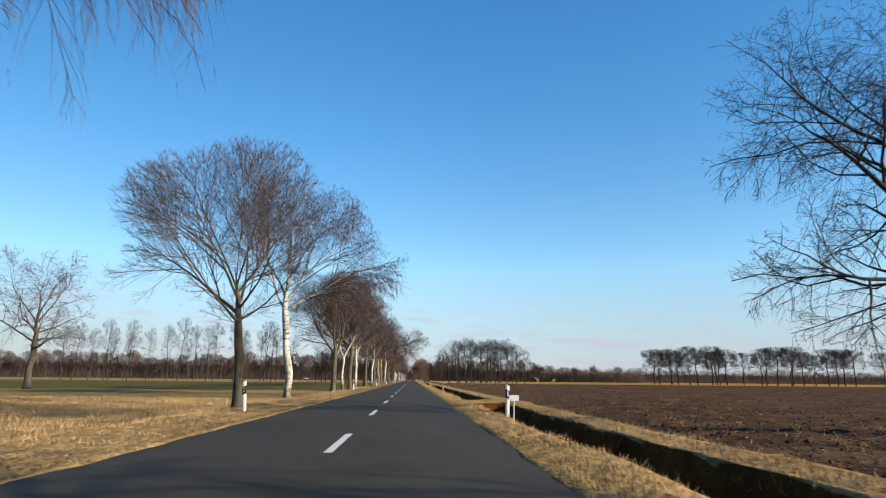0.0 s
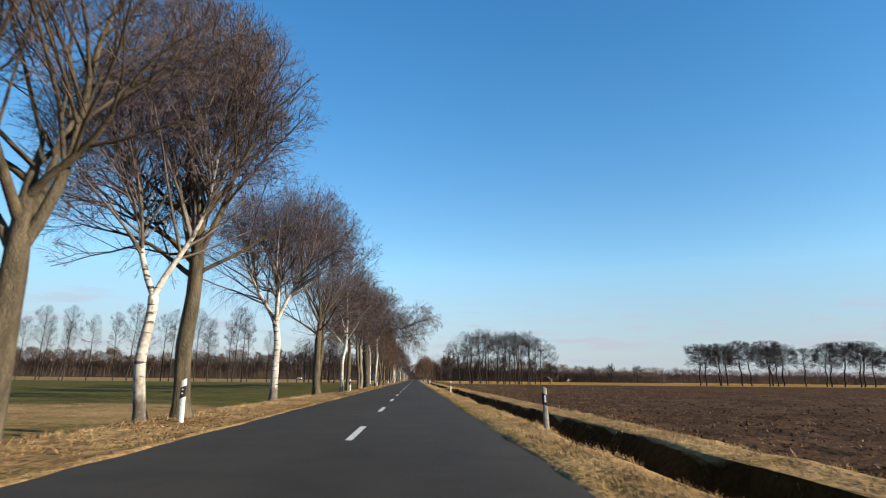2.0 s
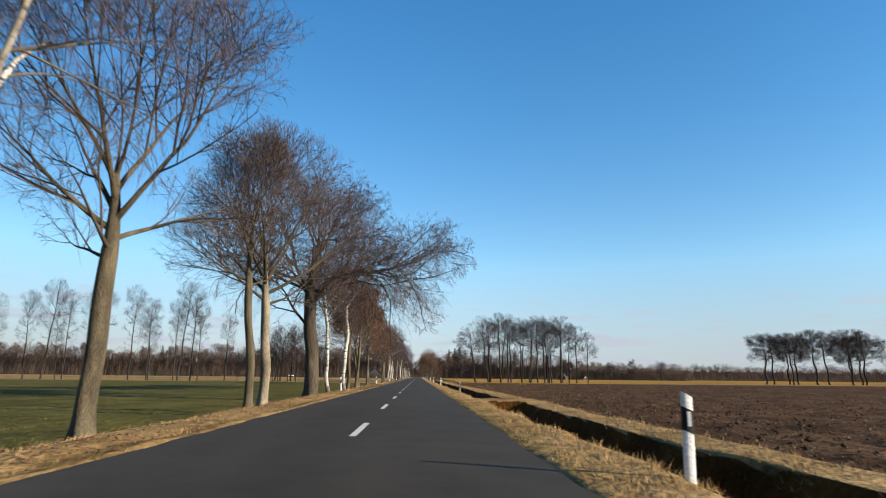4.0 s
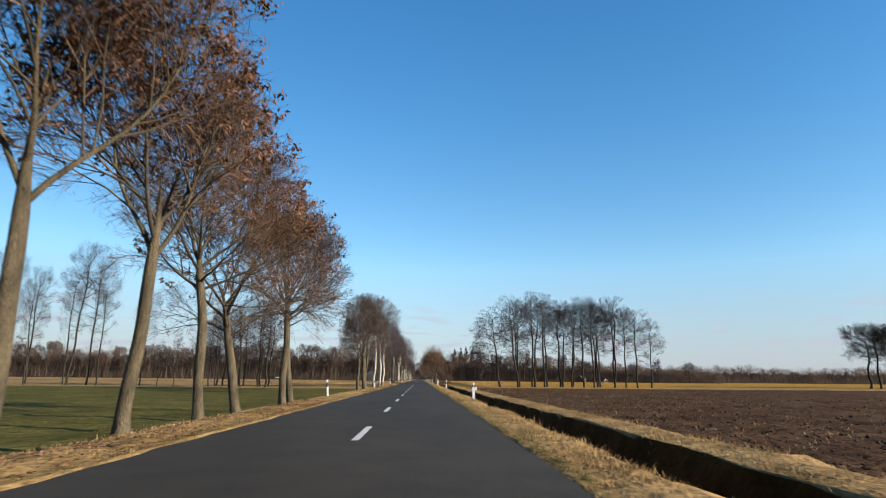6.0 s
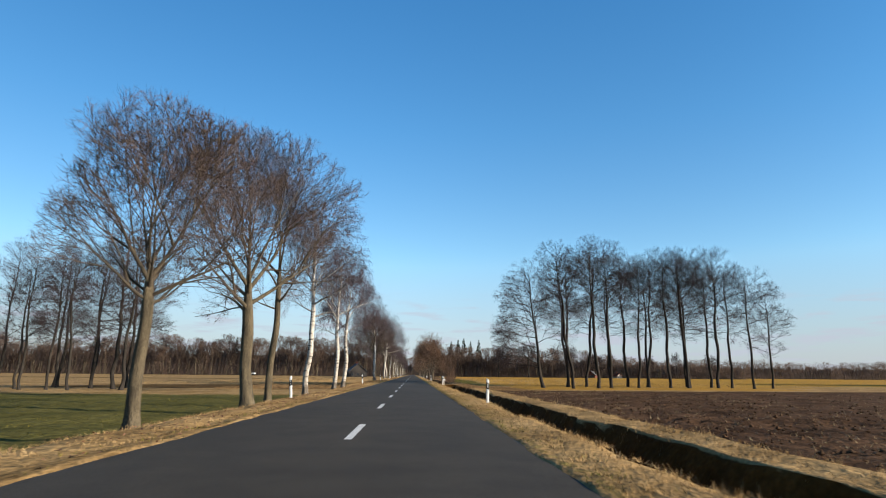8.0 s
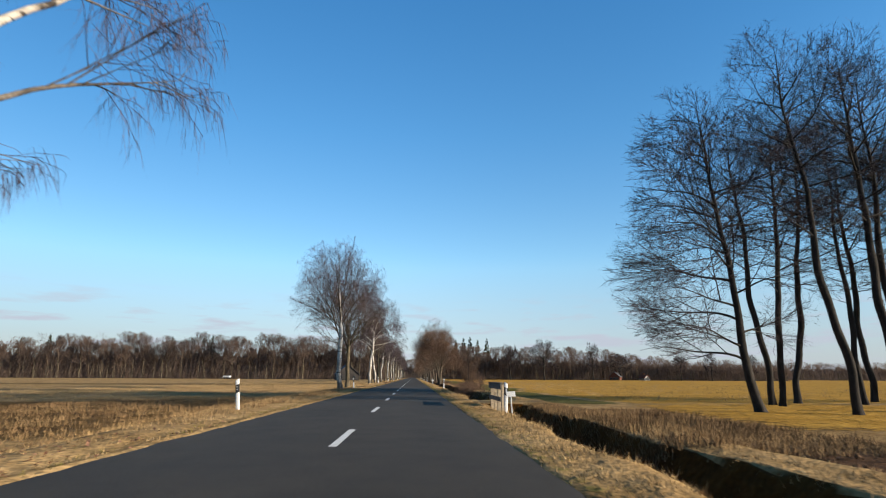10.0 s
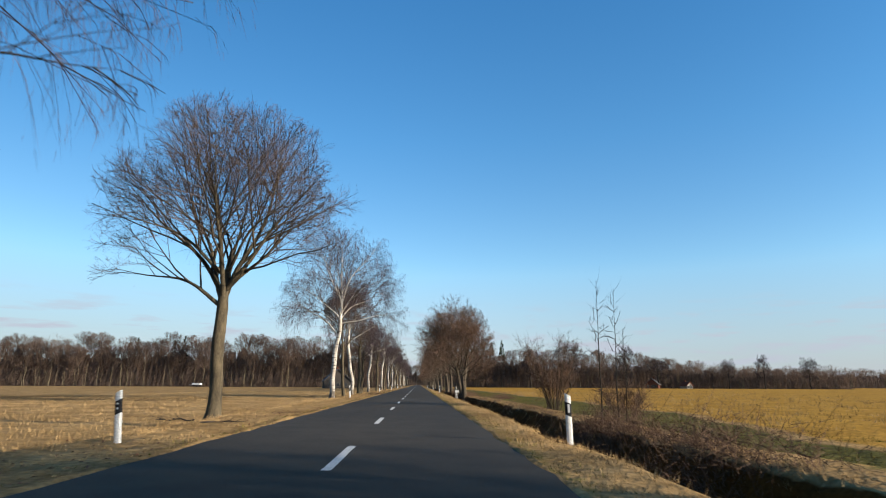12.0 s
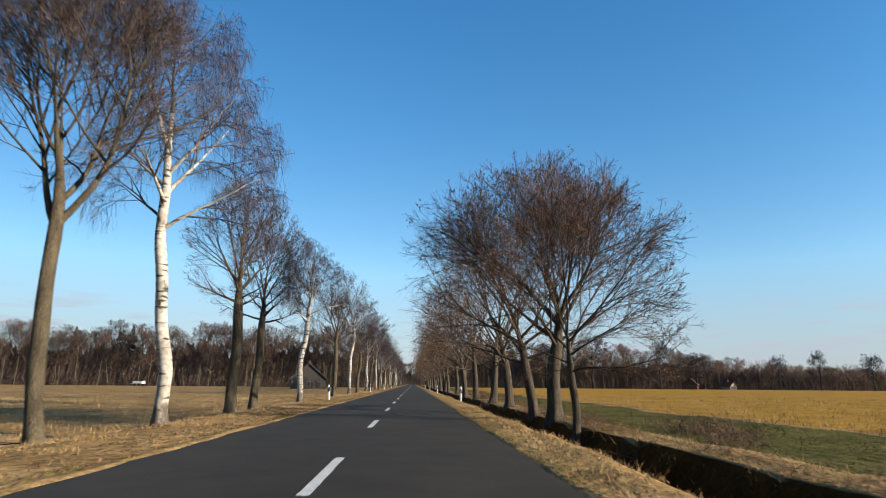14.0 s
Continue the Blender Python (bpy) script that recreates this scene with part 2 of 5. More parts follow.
def field_material():
    """Straw by default; the two attributes say where plough, pasture, scrub, stubble and the shade-darkened ditch lie.
    """
    m = bpy.data.materials.new("field_soil_and_grass")
    m.use_nodes = True
    nt = m.node_tree
    b = nt.nodes["Principled BSDF"]
    mid, small, tiny = noise_fac(nt, 0.35, 6), noise_fac(nt, 2.2, 5), noise_fac(nt, 9.0, 4)

    def cloth(lo, hi, a=0.3, z=0.7, src=None):
        base = ramp(nt, src or mid, [(a, lo), (z, hi)])
        return mixed(nt, 1.0, base, ramp(nt, small, [(0.3, (0.72, 0.72, 0.72)), (0.7, (1.2, 1.2, 1.2))]), "MULTIPLY")

    straw = cloth((0.1850, 0.1130, 0.0460), (0.3480, 0.2270, 0.1010))
    soil = cloth((0.0400, 0.0215, 0.0115), (0.0980, 0.0550, 0.0300))
    green = cloth((0.0580, 0.0550, 0.0160), (0.1120, 0.0980, 0.0290))
    scrub = cloth((0.0506, 0.0287, 0.0107), (0.1130, 0.0689, 0.0246))
    gold = cloth((0.2500, 0.1350, 0.0230), (0.3650, 0.2080, 0.0420))
    # ditch: brown soil with the shade of its walls put into the colour
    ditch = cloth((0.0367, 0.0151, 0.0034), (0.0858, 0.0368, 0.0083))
    col = straw
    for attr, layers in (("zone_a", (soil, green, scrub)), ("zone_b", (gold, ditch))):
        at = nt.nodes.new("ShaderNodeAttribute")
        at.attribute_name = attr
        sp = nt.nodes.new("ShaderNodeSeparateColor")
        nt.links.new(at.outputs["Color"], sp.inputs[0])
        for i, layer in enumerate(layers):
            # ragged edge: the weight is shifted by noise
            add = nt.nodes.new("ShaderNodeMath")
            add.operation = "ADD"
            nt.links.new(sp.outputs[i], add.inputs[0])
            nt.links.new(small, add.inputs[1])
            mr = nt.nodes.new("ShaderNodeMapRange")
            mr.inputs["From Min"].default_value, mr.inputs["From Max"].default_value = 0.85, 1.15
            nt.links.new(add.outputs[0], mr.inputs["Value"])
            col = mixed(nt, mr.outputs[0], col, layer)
    col = mixed(nt, 1.0, col, ramp(nt, tiny, [(0.3, (0.7, 0.7, 0.7)), (0.7, (1.25, 1.25, 1.25))]), "MULTIPLY")
    nt.links.new(col, b.inputs["Base Color"])
    b.inputs["Roughness"].default_value, b.inputs["Specular IOR Level"].default_value = 0.95, 0.02
    bp = nt.nodes.new("ShaderNodeBump")
    bp.inputs["Strength"].default_value, bp.inputs["Distance"].default_value = 0.9, 0.12
    nt.links.new(small, bp.inputs["Height"])
    bp2 = nt.nodes.new("ShaderNodeBump")
    bp2.inputs["Strength"].default_value, bp2.inputs["Distance"].default_value = 0.8, 0.05
    nt.links.new(tiny, bp2.inputs["Height"])
    nt.links.new(bp.outputs[0], bp2.inputs["Normal"])
    nt.links.new(bp2.outputs[0], b.inputs["Normal"])
    return m


ASPHALT, FIELD = asphalt(), field_material()


# ---- mesh helpers ----
def mesh_mixed(name, groups, materials, smooth=()):
    """A mesh from groups (verts (n, 3), faces (m, 3 or 4), material number)."""
    me = bpy.data.meshes.new(name)
    verts, loops, totals, slots, flags, n = [], [], [], [], [], 0
    for v, f, slot in groups:
        v, f = np.asarray(v, np.float32), np.asarray(f, np.int32)
        verts.append(v)
        loops.append((f + n).ravel())
        totals.append(np.full(len(f), f.shape[1], np.int32))
        slots.append(np.full(len(f), slot, np.int32))
        flags.append(np.full(len(f), slot in smooth))
        n += len(v)
    verts, loops, totals = np.concatenate(verts), np.concatenate(loops), np.concatenate(totals)
    me.vertices.add(len(verts))
    me.vertices.foreach_set("co", verts.ravel())
    me.loops.add(len(loops))
    me.loops.foreach_set("vertex_index", loops)
    me.polygons.add(len(totals))
    me.polygons.foreach_set("loop_start", np.concatenate([[0], np.cumsum(totals)[:-1]]).astype(np.int32))
    for m in materials:
        me.materials.append(m)
    me.polygons.foreach_set("material_index", np.concatenate(slots))
    me.polygons.foreach_set("use_smooth", np.concatenate(flags))
    me.update(calc_edges=True)
    return me


def mesh_of(name, verts, faces, material, smooth=False):
    """A mesh from arrays: verts (n, 3), faces (m, 3 or 4)."""
    return mesh_mixed(name, [(verts, faces, 0)], [material], (0,) if smooth else ())


def part(name, data, parent, label=""):
    ob = new(name, data)
    ob.parent = parent
    return tagged(ob, label)


def bm_mesh(name, bm, material):
    me = bpy.data.meshes.new(name)
    bm.to_mesh(me)
    bm.free()
    me.materials.append(material)
    return me


def block(name, size, at, material, bevel=0.006, taper=1.0, turn=None):
    bm = bmesh.new()
    bmesh.ops.create_cube(bm, size=1)
    for v in bm.verts:
        k = taper if v.co.z > 0 else 1.0
        v.co = Vector((v.co.x * size[0] * k, v.co.y * size[1] * k, v.co.z * size[2]))
    if bevel:
        bmesh.ops.bevel(bm, geom=bm.edges[:], offset=bevel, segments=2, affect="EDGES")
    if turn:
        bmesh.ops.transform(bm, matrix=turn, verts=bm.verts)
    bmesh.ops.translate(bm, vec=at, verts=bm.verts)
    return bm_mesh(name, bm, material)


def tubes(p0, p1, r0, r1, sides):
    """Open tapered prisms, one for each pair of points."""
    p0, p1 = np.asarray(p0, float), np.asarray(p1, float)
    d = p1 - p0
    d /= np.linalg.norm(d, axis=1)[:, None] + 1e-9
    helper = np.where(np.abs(d[:, 2:3]) > 0.9, np.array([[1.0, 0, 0]]), np.array([[0, 0, 1.0]]))
    u = np.cross(d, helper)
    u /= np.linalg.norm(u, axis=1)[:, None] + 1e-9
    w = np.cross(d, u)
    a = np.arange(sides) * 2 * np.pi / sides
    ring = u[:, None] * np.cos(a)[None, :, None] + w[:, None] * np.sin(a)[None, :, None]
    lo = p0[:, None] + ring * np.asarray(r0)[:, None, None]
    hi = p1[:, None] + ring * np.asarray(r1)[:, None, None]
    verts = np.concatenate([lo, hi], 1).reshape(-1, 3)
    i = np.arange(sides)
    j = (i + 1) % sides
    quad = np.stack([i, j, j + sides, i + sides], 1)
    faces = (np.arange(len(p0)) * 2 * sides)[:, None, None] + quad[None]
    return verts, faces.reshape(-1, 4)


def spikes(p0, p1, r0):
    """Three-sided cones that taper to a point."""
    v, _ = tubes(p0, p1, r0, np.asarray(r0) * 0.5, 3)
    v = v.reshape(-1, 6, 3)
    v = np.concatenate([v[:, :3], np.asarray(p1)[:, None]], 1).reshape(-1, 3)
    f = (np.arange(len(p0)) * 4)[:, None, None] + np.array([[0, 1, 3], [1, 2, 3], [2, 0, 3]])[None]
    return v, f.reshape(-1, 3)


def joined(pieces):
    out_v, out_f, n = [], [], 0
    for v, f in pieces:
        if len(v):
            out_v.append(v)
            out_f.append(f + n)
            n += len(v)
    return np.concatenate(out_v), np.concatenate(out_f)


# ---- the land ----
CROSSINGS = ((34.5, 1.9), (120.5, 1.7), (254.5, 2.2))
PROFILE_X = (-3000, -30, -9.5, -8.2, -7.4, -6.8, -6.2, -5.6, -5.0, -4.7, -4.25, -4.0, 1.5, 1.75, 2.75, 3.12, 3.5, 4.7, 5.3, 6.5, 7.3, 3000)
PROFILE_Z = (-0.5, -0.5, -0.5, -0.48, -0.42, -0.3, -0.15, -0.01, -0.02, -0.05, -0.03, -0.14, -0.14, -0.03, -0.02, -0.09, -1.0, -1.15, -0.24, -0.2, -0.42, -0.5)


CUTS = ((-7.7, 68.2), (-6.6, 199.0))


def wobble(x, y, f, seed=0.0):
    return (np.sin(x * f + y * f * 0.7 + seed) + np.sin(x * f * 1.9 - y * f * 1.3 + 1.7 * seed + 2) + np.sin(x * f * 0.6 + y * f * 2.3 + 0.5 * seed)) / 3


def land(x, y):
    x, y = np.asarray(x, float), np.asarray(y, float)
    side = np.where((x > 2.2) & (x < 7.5), 0.2 * wobble(y * 0 + 3, y, 0.5) + 0.08 * wobble(y * 0, y, 1.7, 4), 0.0)
    # past the culvert the ditch is broader
    wide = np.clip((y - 250) / 8, 0, 1) * np.clip((333 - y) / 10, 0, 1)
    at = np.where((x > 3.25) & (x < 8.5), 3.25 + (x - 3.25) * (1 - 0.2 * wide), x)
    # beside the pasture the left bank is narrow, before and after it broader
    broad = np.maximum(np.clip((92 - y) / 14, 0, 1), np.clip((y - 232) / 14, 0, 1))
    at = at + broad * np.clip((-x - 4.8) / 1.2, 0, 1)
    z = np.interp(at + side, PROFILE_X, PROFILE_Z)
    for c, w in CROSSINGS:
        k = np.clip((w + 0.7 - np.abs(y - c)) / 0.7, 0, 1)
        k = k * k * (3 - 2 * k) * ((x > 2.9) & (x < 6.6))
        z = z * (1 - k) + (-0.12) * k
    for cx, cy in CUTS:
        z = z - 0.42 * np.exp(-((x - cx) / 1.0) ** 2 - ((y - cy) / 0.55) ** 2)
    on_road = (x > -4.2) & (x < 1.72)
    rough = np.where(on_road, 0, 0.035 * wobble(x, y, 1.3) + 0.022 * wobble(x, y, 3.7, 3))
    plough = (x > 7) & (y < 236) & (x < 140)
    rough = rough + np.where(plough, 0.08 * wobble(x, y, 2.9, 1) + 0.06 * wobble(x, y, 5.3, 7), 0)
    return z + rough


def axis_steps(lo, hi, start, grow, first):
    out, v, s = [], start, first
    while v < hi:
        out.append(v)
        v += s
        s *= grow
    return out


def build_ground():
    near = list(np.arange(-12.0, 16.01, 0.33)) + list(np.arange(2.9, 5.9, 0.14))
    right = axis_steps(0, 3000, 16.4, 1.07, 0.5)
    left = [-v for v in axis_steps(0, 3000, 12.4, 1.08, 0.5)]
    xs = np.array(sorted(set(left + near + right + list(PROFILE_X))))
    bank_steps = [c + sgn * (w + k * 0.14) for c, w in CROSSINGS for sgn in (-1, 1) for k in range(-1, 7)]
    bank_steps += [cy + 0.2 * k for _, cy in CUTS for k in range(-7, 8)]
    ys = np.array(sorted(bank_steps + [-400, -200, -100, -60, -40] + list(np.arange(-25, 400, 1.4)) + axis_steps(0, 4000, 400.5, 1.09, 1.0)))
    gx, gy = np.meshgrid(xs, ys)
    gz = land(gx, gy)
    nx, ny = len(xs), len(ys)
    i = np.arange(nx * ny).reshape(ny, nx)
    faces = np.stack([i[:-1, :-1], i[:-1, 1:], i[1:, 1:], i[1:, :-1]], -1).reshape(-1, 4)
    me = mesh_of("ground", np.stack([gx, gy, gz], -1).reshape(-1, 3), faces, FIELD, True)
    x, y = gx.ravel(), gy.ravel()
    edge = 1.2 * wobble(x, y, 0.25, 2)

    def between(v, a, b, soft):
        return np.clip((v - a) / soft, 0, 1) * np.clip((b - v) / soft, 0, 1)

    w = np.clip
    a, c = np.zeros((len(x), 4)), np.zeros((len(x), 4))
    # ploughed land beside the ditch, to the grass headland
    a[:, 0] = between(x, 6.6, 600, 1.2) * w((238 + edge + 0.12 * x - y) / 4, 0, 1)
    # pasture, with drier first stretch
    green = between(-x, 6.4 + 0.25 * edge, 900, 0.8) * w((y - 70 + 3 * edge) / 12, 0, 1) * w((226 - y) / 6, 0, 1)
    damp = 0.5 * between(-x, 7.4, 90, 2) * w((y - 36 + 2 * edge) / 6, 0, 1) * w((72 - y) / 8, 0, 1)
    rim = 12.2 + 0.8 * edge + 2.8 * w((y - 288) / 25, 0, 1)
    strip = 0.9 * between(x, 6.9 + 0.3 * edge, rim, 1.0) * w((y - 257 + edge) / 4, 0, 1)
    verge = 0.55 * between(x, 1.6, 2.3, 0.3)
    a[:, 1] = np.maximum.reduce([green, damp, strip, verge])
    # rough dark grass: beyond the pasture, and on the ditch banks
    rough_left = between(-x, 5.5, 40, 3) * w((y - 238) / 4, 0, 1) * w((272 + 1.5 * edge + 0.5 * (x + 8) - y) / 5, 0, 1)
    rough_right = between(x, 4.5, 16, 1.5) * w((y - 240) / 3, 0, 1) * w((255 - y) / 3, 0, 1)
    bank = 0.42 * between(x, 5.2, 6.8, 0.6) * w((y - 280) / 6, 0, 1)
    wet = 0.55 * between(-x, 14, 300, 8) * w((y - 320) / 8, 0, 1) * w((352 - y) / 8, 0, 1)
    # the dips take the dark scrub colour in place of shade inside them
    hollow_shade = np.maximum.reduce([np.exp(-((x - cx) / 1.0) ** 2 - ((y - cy) / 0.5) ** 2) for cx, cy in CUTS])
    gutter = 0.5 * between(-x, 4.05, 5.0, 0.4)
    a[:, 2] = np.maximum.reduce([gutter, 1.1 * hollow_shade, rough_left, 0.9 * rough_right, bank, wet])
    c[:, 0] = between(x, rim - 0.4, 900, 1.5) * np.where((x > 60) & (y < 270 + 0.12 * x), 0.3, 1.0) * w((y - 258 + edge) / 5, 0, 1) + between(x, 8, 52, 8) * w((y - 238 - 0.12 * x) / 4, 0, 1) * w((260 - y) / 4, 0, 1) * np.where((y > 253) & (x < 11.8), 0, 1)
    # painted ditch shade: steep walls and deep bed get the dark ditch colour
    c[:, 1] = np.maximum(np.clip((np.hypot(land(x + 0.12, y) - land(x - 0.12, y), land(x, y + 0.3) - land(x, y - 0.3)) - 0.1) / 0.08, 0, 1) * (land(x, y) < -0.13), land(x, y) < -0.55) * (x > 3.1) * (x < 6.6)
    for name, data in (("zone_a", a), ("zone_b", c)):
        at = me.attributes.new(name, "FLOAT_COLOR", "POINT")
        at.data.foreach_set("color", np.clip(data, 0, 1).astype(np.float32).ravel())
    tagged(new("ground", me), "flat winter farmland with dry grass, ploughed soil and pasture", "ground", kind="structure")


build_ground()


def build_road():
    ys = np.concatenate([np.arange(-80, 420, 0.5), np.arange(420, 1300, 4.0)])
    left = -4.12 + 0.06 * wobble(ys * 0, ys, 1.1) + 0.035 * wobble(ys * 0, ys, 4.1, 3)
    right = 1.68 + 0.05 * wobble(ys * 0 + 9, ys, 1.3, 5) + 0.03 * wobble(ys * 0, ys, 4.7, 1)
    cols = []
    for k in np.linspace(0, 1, 9):
        cols.append(np.stack([left + (right - left) * k, ys, -0.03 * (2 * k - 1) ** 2 + 0.0 * ys], 1))
    cols.insert(0, cols[0] + [0, 0, -0.25])
    cols.append(cols[-1] + [0, 0, -0.25])
    v = np.stack(cols, 1)
    n, m = v.shape[:2]
    i = np.arange(n * m).reshape(n, m)
    f = np.stack([i[:-1, :-1], i[:-1, 1:], i[1:, 1:], i[1:, :-1]], -1).reshape(-1, 4)
    road = tagged(new("road", mesh_of("road", v.reshape(-1, 3), f, ASPHALT, False)), "narrow dark grey asphalt country road without edge lines", "road", kind="structure")
    return road


ROAD = build_road()

# ---- trees ----
CROWN = {  # height of the widest part, squareness of the outline
    "maple": (0.46, 2.1), "leafy": (0.42, 2.3), "birch": (0.42, 1.9), "oak": (0.36, 2.5), "alder": (0.70, 2.5), "slim": (0.55, 1.7), "wood": (0.5, 2.0)}
HABIT = {  # per kind: limbs, then for limbs, boughs, branches and twigs: lift, crookedness
    "maple": (11, (0.22, 0.05), (0.10, 0.09), (0.04, 0.12), (0.0, 0.15)),
    "leafy": (12, (0.16, 0.07), (0.02, 0.12), (0.0, 0.14), (0.0, 0.16)),
    "birch": (15, (-0.10, 0.06), (-0.15, 0.08), (-0.55, 0.09), (-1.5, 0.10)),
    "oak": (13, (0.05, 0.12), (0.0, 0.24), (-0.16, 0.26), (-0.45, 0.26)),
    "alder": (26, (0.16, 0.07), (0.04, 0.10), (0.02, 0.10), (0.10, 0.12)),
    "slim": (26, (0.15, 0.06), (0.05, 0.08), (0.0, 0.10), (0.10, 0.12)),
    "wood": (9, (0.30, 0.05), (0.25, 0.08), (0.2, 0.1), (0.2, 0.12))}


def unit(v):
    return v / (np.linalg.norm(v, axis=-1, keepdims=True) + 1e-9)


def in_crown(p, kind, lo, H, left, right, off, lump):
    """How far out a point lies in the crown's outline; 1 is the edge."""
    at, power = CROWN[kind]
    k = np.clip((p[..., 2] - lo) / (H - lo), 0.0, 1.0)
    k = k ** (math.log(0.5) / math.log(at))
    power = np.where(k < 0.5, power + 1.4, power)
    wide = np.clip(1 - np.abs(2 * k - 1) ** power, 1e-4, 1) ** (1 / power)
    x, y = p[..., 0] - off, p[..., 1]
    turn = np.arctan2(y, x)
    wide = wide * (1 + 0.10 * np.sin(3 * turn + lump[0]) + 0.08 * np.sin(5 * turn + 9 * k + lump[1]) + 0.07 * np.sin(11 * k + 2 * turn + lump[2]))
    deep = 0.5 * (right - left)
    out = np.hypot(np.where(x < 0, x / left, x / right), y / deep) / wide
    return np.where((p[..., 2] > H) | (p[..., 2] < lo), 9.0, out)


def grow(rng, base, way, length, steps, lift, crook):
    """Curved paths (n, steps + 1, 3) from their feet."""
    out, p, d = [base], base, way
    for s in range(steps):
        d = unit(d + rng.normal(0, crook, d.shape) + np.array([0, 0, lift / steps]))
        p = p + d * (length / steps)[:, None]
        out.append(p)
    return np.stack(out, 1)


def offshoots(rng, paths, length, r, count, first, angle, ratio, flat, up):
    """Feet, directions, lengths and radii of side branches, evenly spread over the length of all paths; count: a path, on average."""
    n, m = paths.shape[0], paths.shape[1] - 1
    total = np.concatenate([[0], np.cumsum(length)])
    at = (np.arange(n * count) + rng.uniform(0, 1, n * count)) / (n * count) * total[-1]
    i = np.clip(np.searchsorted(total, at, side="right") - 1, 0, n - 1)
    u = first + (1 - first) * np.clip((at - total[i]) / length[i], 0, 0.999) ** 0.8
    k = np.minimum((u * m).astype(int), m - 1)
    w = (u * m - k)[:, None]
    a, b = paths[i, k], paths[i, k + 1]
    t = unit(b - a)
    side = rng.normal(size=t.shape)
    side[:, 2] = side[:, 2] * flat + up
    side = unit(side - t * np.sum(side * t, 1, keepdims=True))
    ang = np.radians(rng.uniform(*angle, len(i)))[:, None]
    way = unit(np.cos(ang) * t + np.sin(ang) * side)
    here = r[i, k] * (1 - w[:, 0]) + r[i, k + 1] * w[:, 0]
    return a * (1 - w) + b * w, way, length[i] * ratio * (0.22 + 1.0 * (1 - u)) * rng.uniform(0.75, 1.15, len(i)), here * rng.uniform(0.5, 0.78, len(i))


def tapered(r0, steps, end=0.3):
    return r0[:, None] * (end + (1 - end) * (1 - np.linspace(0, 1, steps + 1)) ** 1.25)[None]


def skin(paths, r, sides, ridge=None):
    """Closed-round tubes along paths, one ring a node."""
    t = np.gradient(paths, axis=1)
    t = unit(t)
    mean = unit(paths[:, -1] - paths[:, 0])
    helper = np.where(np.abs(mean[:, 2:3]) > 0.8, np.array([[1.0, 0, 0]]), np.array([[0, 0, 1.0]]))[:, None]
    u = unit(np.cross(t, helper))
    w = np.cross(t, u)
    a = np.arange(sides) * 2 * np.pi / sides
    ring = u[:, :, None] * np.cos(a)[None, None, :, None] + w[:, :, None] * np.sin(a)[None, None, :, None]
    rr = r[:, :, None] * (np.ones(sides)[None, None] if ridge is None else ridge)
    v = paths[:, :, None] + ring * rr[..., None]
    n, m = paths.shape[:2]
    i = np.arange(n * m * sides).reshape(n, m, sides)
    j = np.roll(i, -1, axis=2)
    f = np.stack([i[:, :-1], j[:, :-1], j[:, 1:], i[:, 1:]], -1).reshape(-1, 4)
    return v.reshape(-1, 3), f


def slivers(p0, p1, r0, rng):
    """The finest twigs: one thin blade of wood each."""
    d = p1 - p0
    side = np.cross(d, rng.normal(size=d.shape))
    side *= r0 / (np.linalg.norm(side, axis=1)[:, None] + 1e-9)
    v = np.stack([p0 - side, p0 + side, p1], 1).reshape(-1, 3)
    return v, np.arange(len(v)).reshape(-1, 3)


def bent_blades(paths, r0, rng):
    """Thin twigs along three-node paths: a band that ends in a point."""
    a, b, c = paths[:, 0], paths[:, 1], paths[:, 2]
    side = np.cross(c - a, rng.normal(size=a.shape))
    side *= r0 / (np.linalg.norm(side, axis=1)[:, None] + 1e-9)
    v = np.stack([a - side, a + side, b + side * 0.7, b - side * 0.7, c], 1).reshape(-1, 3)
    k = (np.arange(len(a)) * 5)[:, None]
    f = np.concatenate([k + [0, 1, 2], k + [0, 2, 3], k + [3, 2, 4]])
    return v, f


def limb_plan(rng, kind, fork, top, H):
    """Main limbs: foot height, bearing, rise at the foot."""
    n, turn, out = HABIT[kind][0], rng.uniform(0, 360), []
    for k in range(n):
        u = (k + rng.uniform(0.15, 0.85)) / n
        turn += 137.5 + rng.uniform(-22, 22)
        if kind in ("alder", "slim"):
            out.append((fork + (top - fork) * u * 0.98, turn, (rng.uniform(2, 30) if kind == "slim" else rng.uniform(4, 28)) + 34 * u * u))
        elif kind == "birch":
            out.append((fork * 0.95 + (top - fork) * u * 0.97, turn, rng.uniform(18, 52) + 22 * u))
        elif kind == "oak":
            out.append((fork * 0.92 + (top - fork) * u * 0.9, turn, 4 + 68 * u + rng.uniform(-10, 10)))
        elif kind == "leafy":
            out.append((fork * 0.95 + (top - fork) * u * 0.9, turn, 16 + 58 * u + rng.uniform(-9, 9)))
        else:
            out.append((fork * 0.95 + (top - fork) * u * 0.9, turn, 14 + 66 * u + rng.uniform(-7, 7)))
    return out


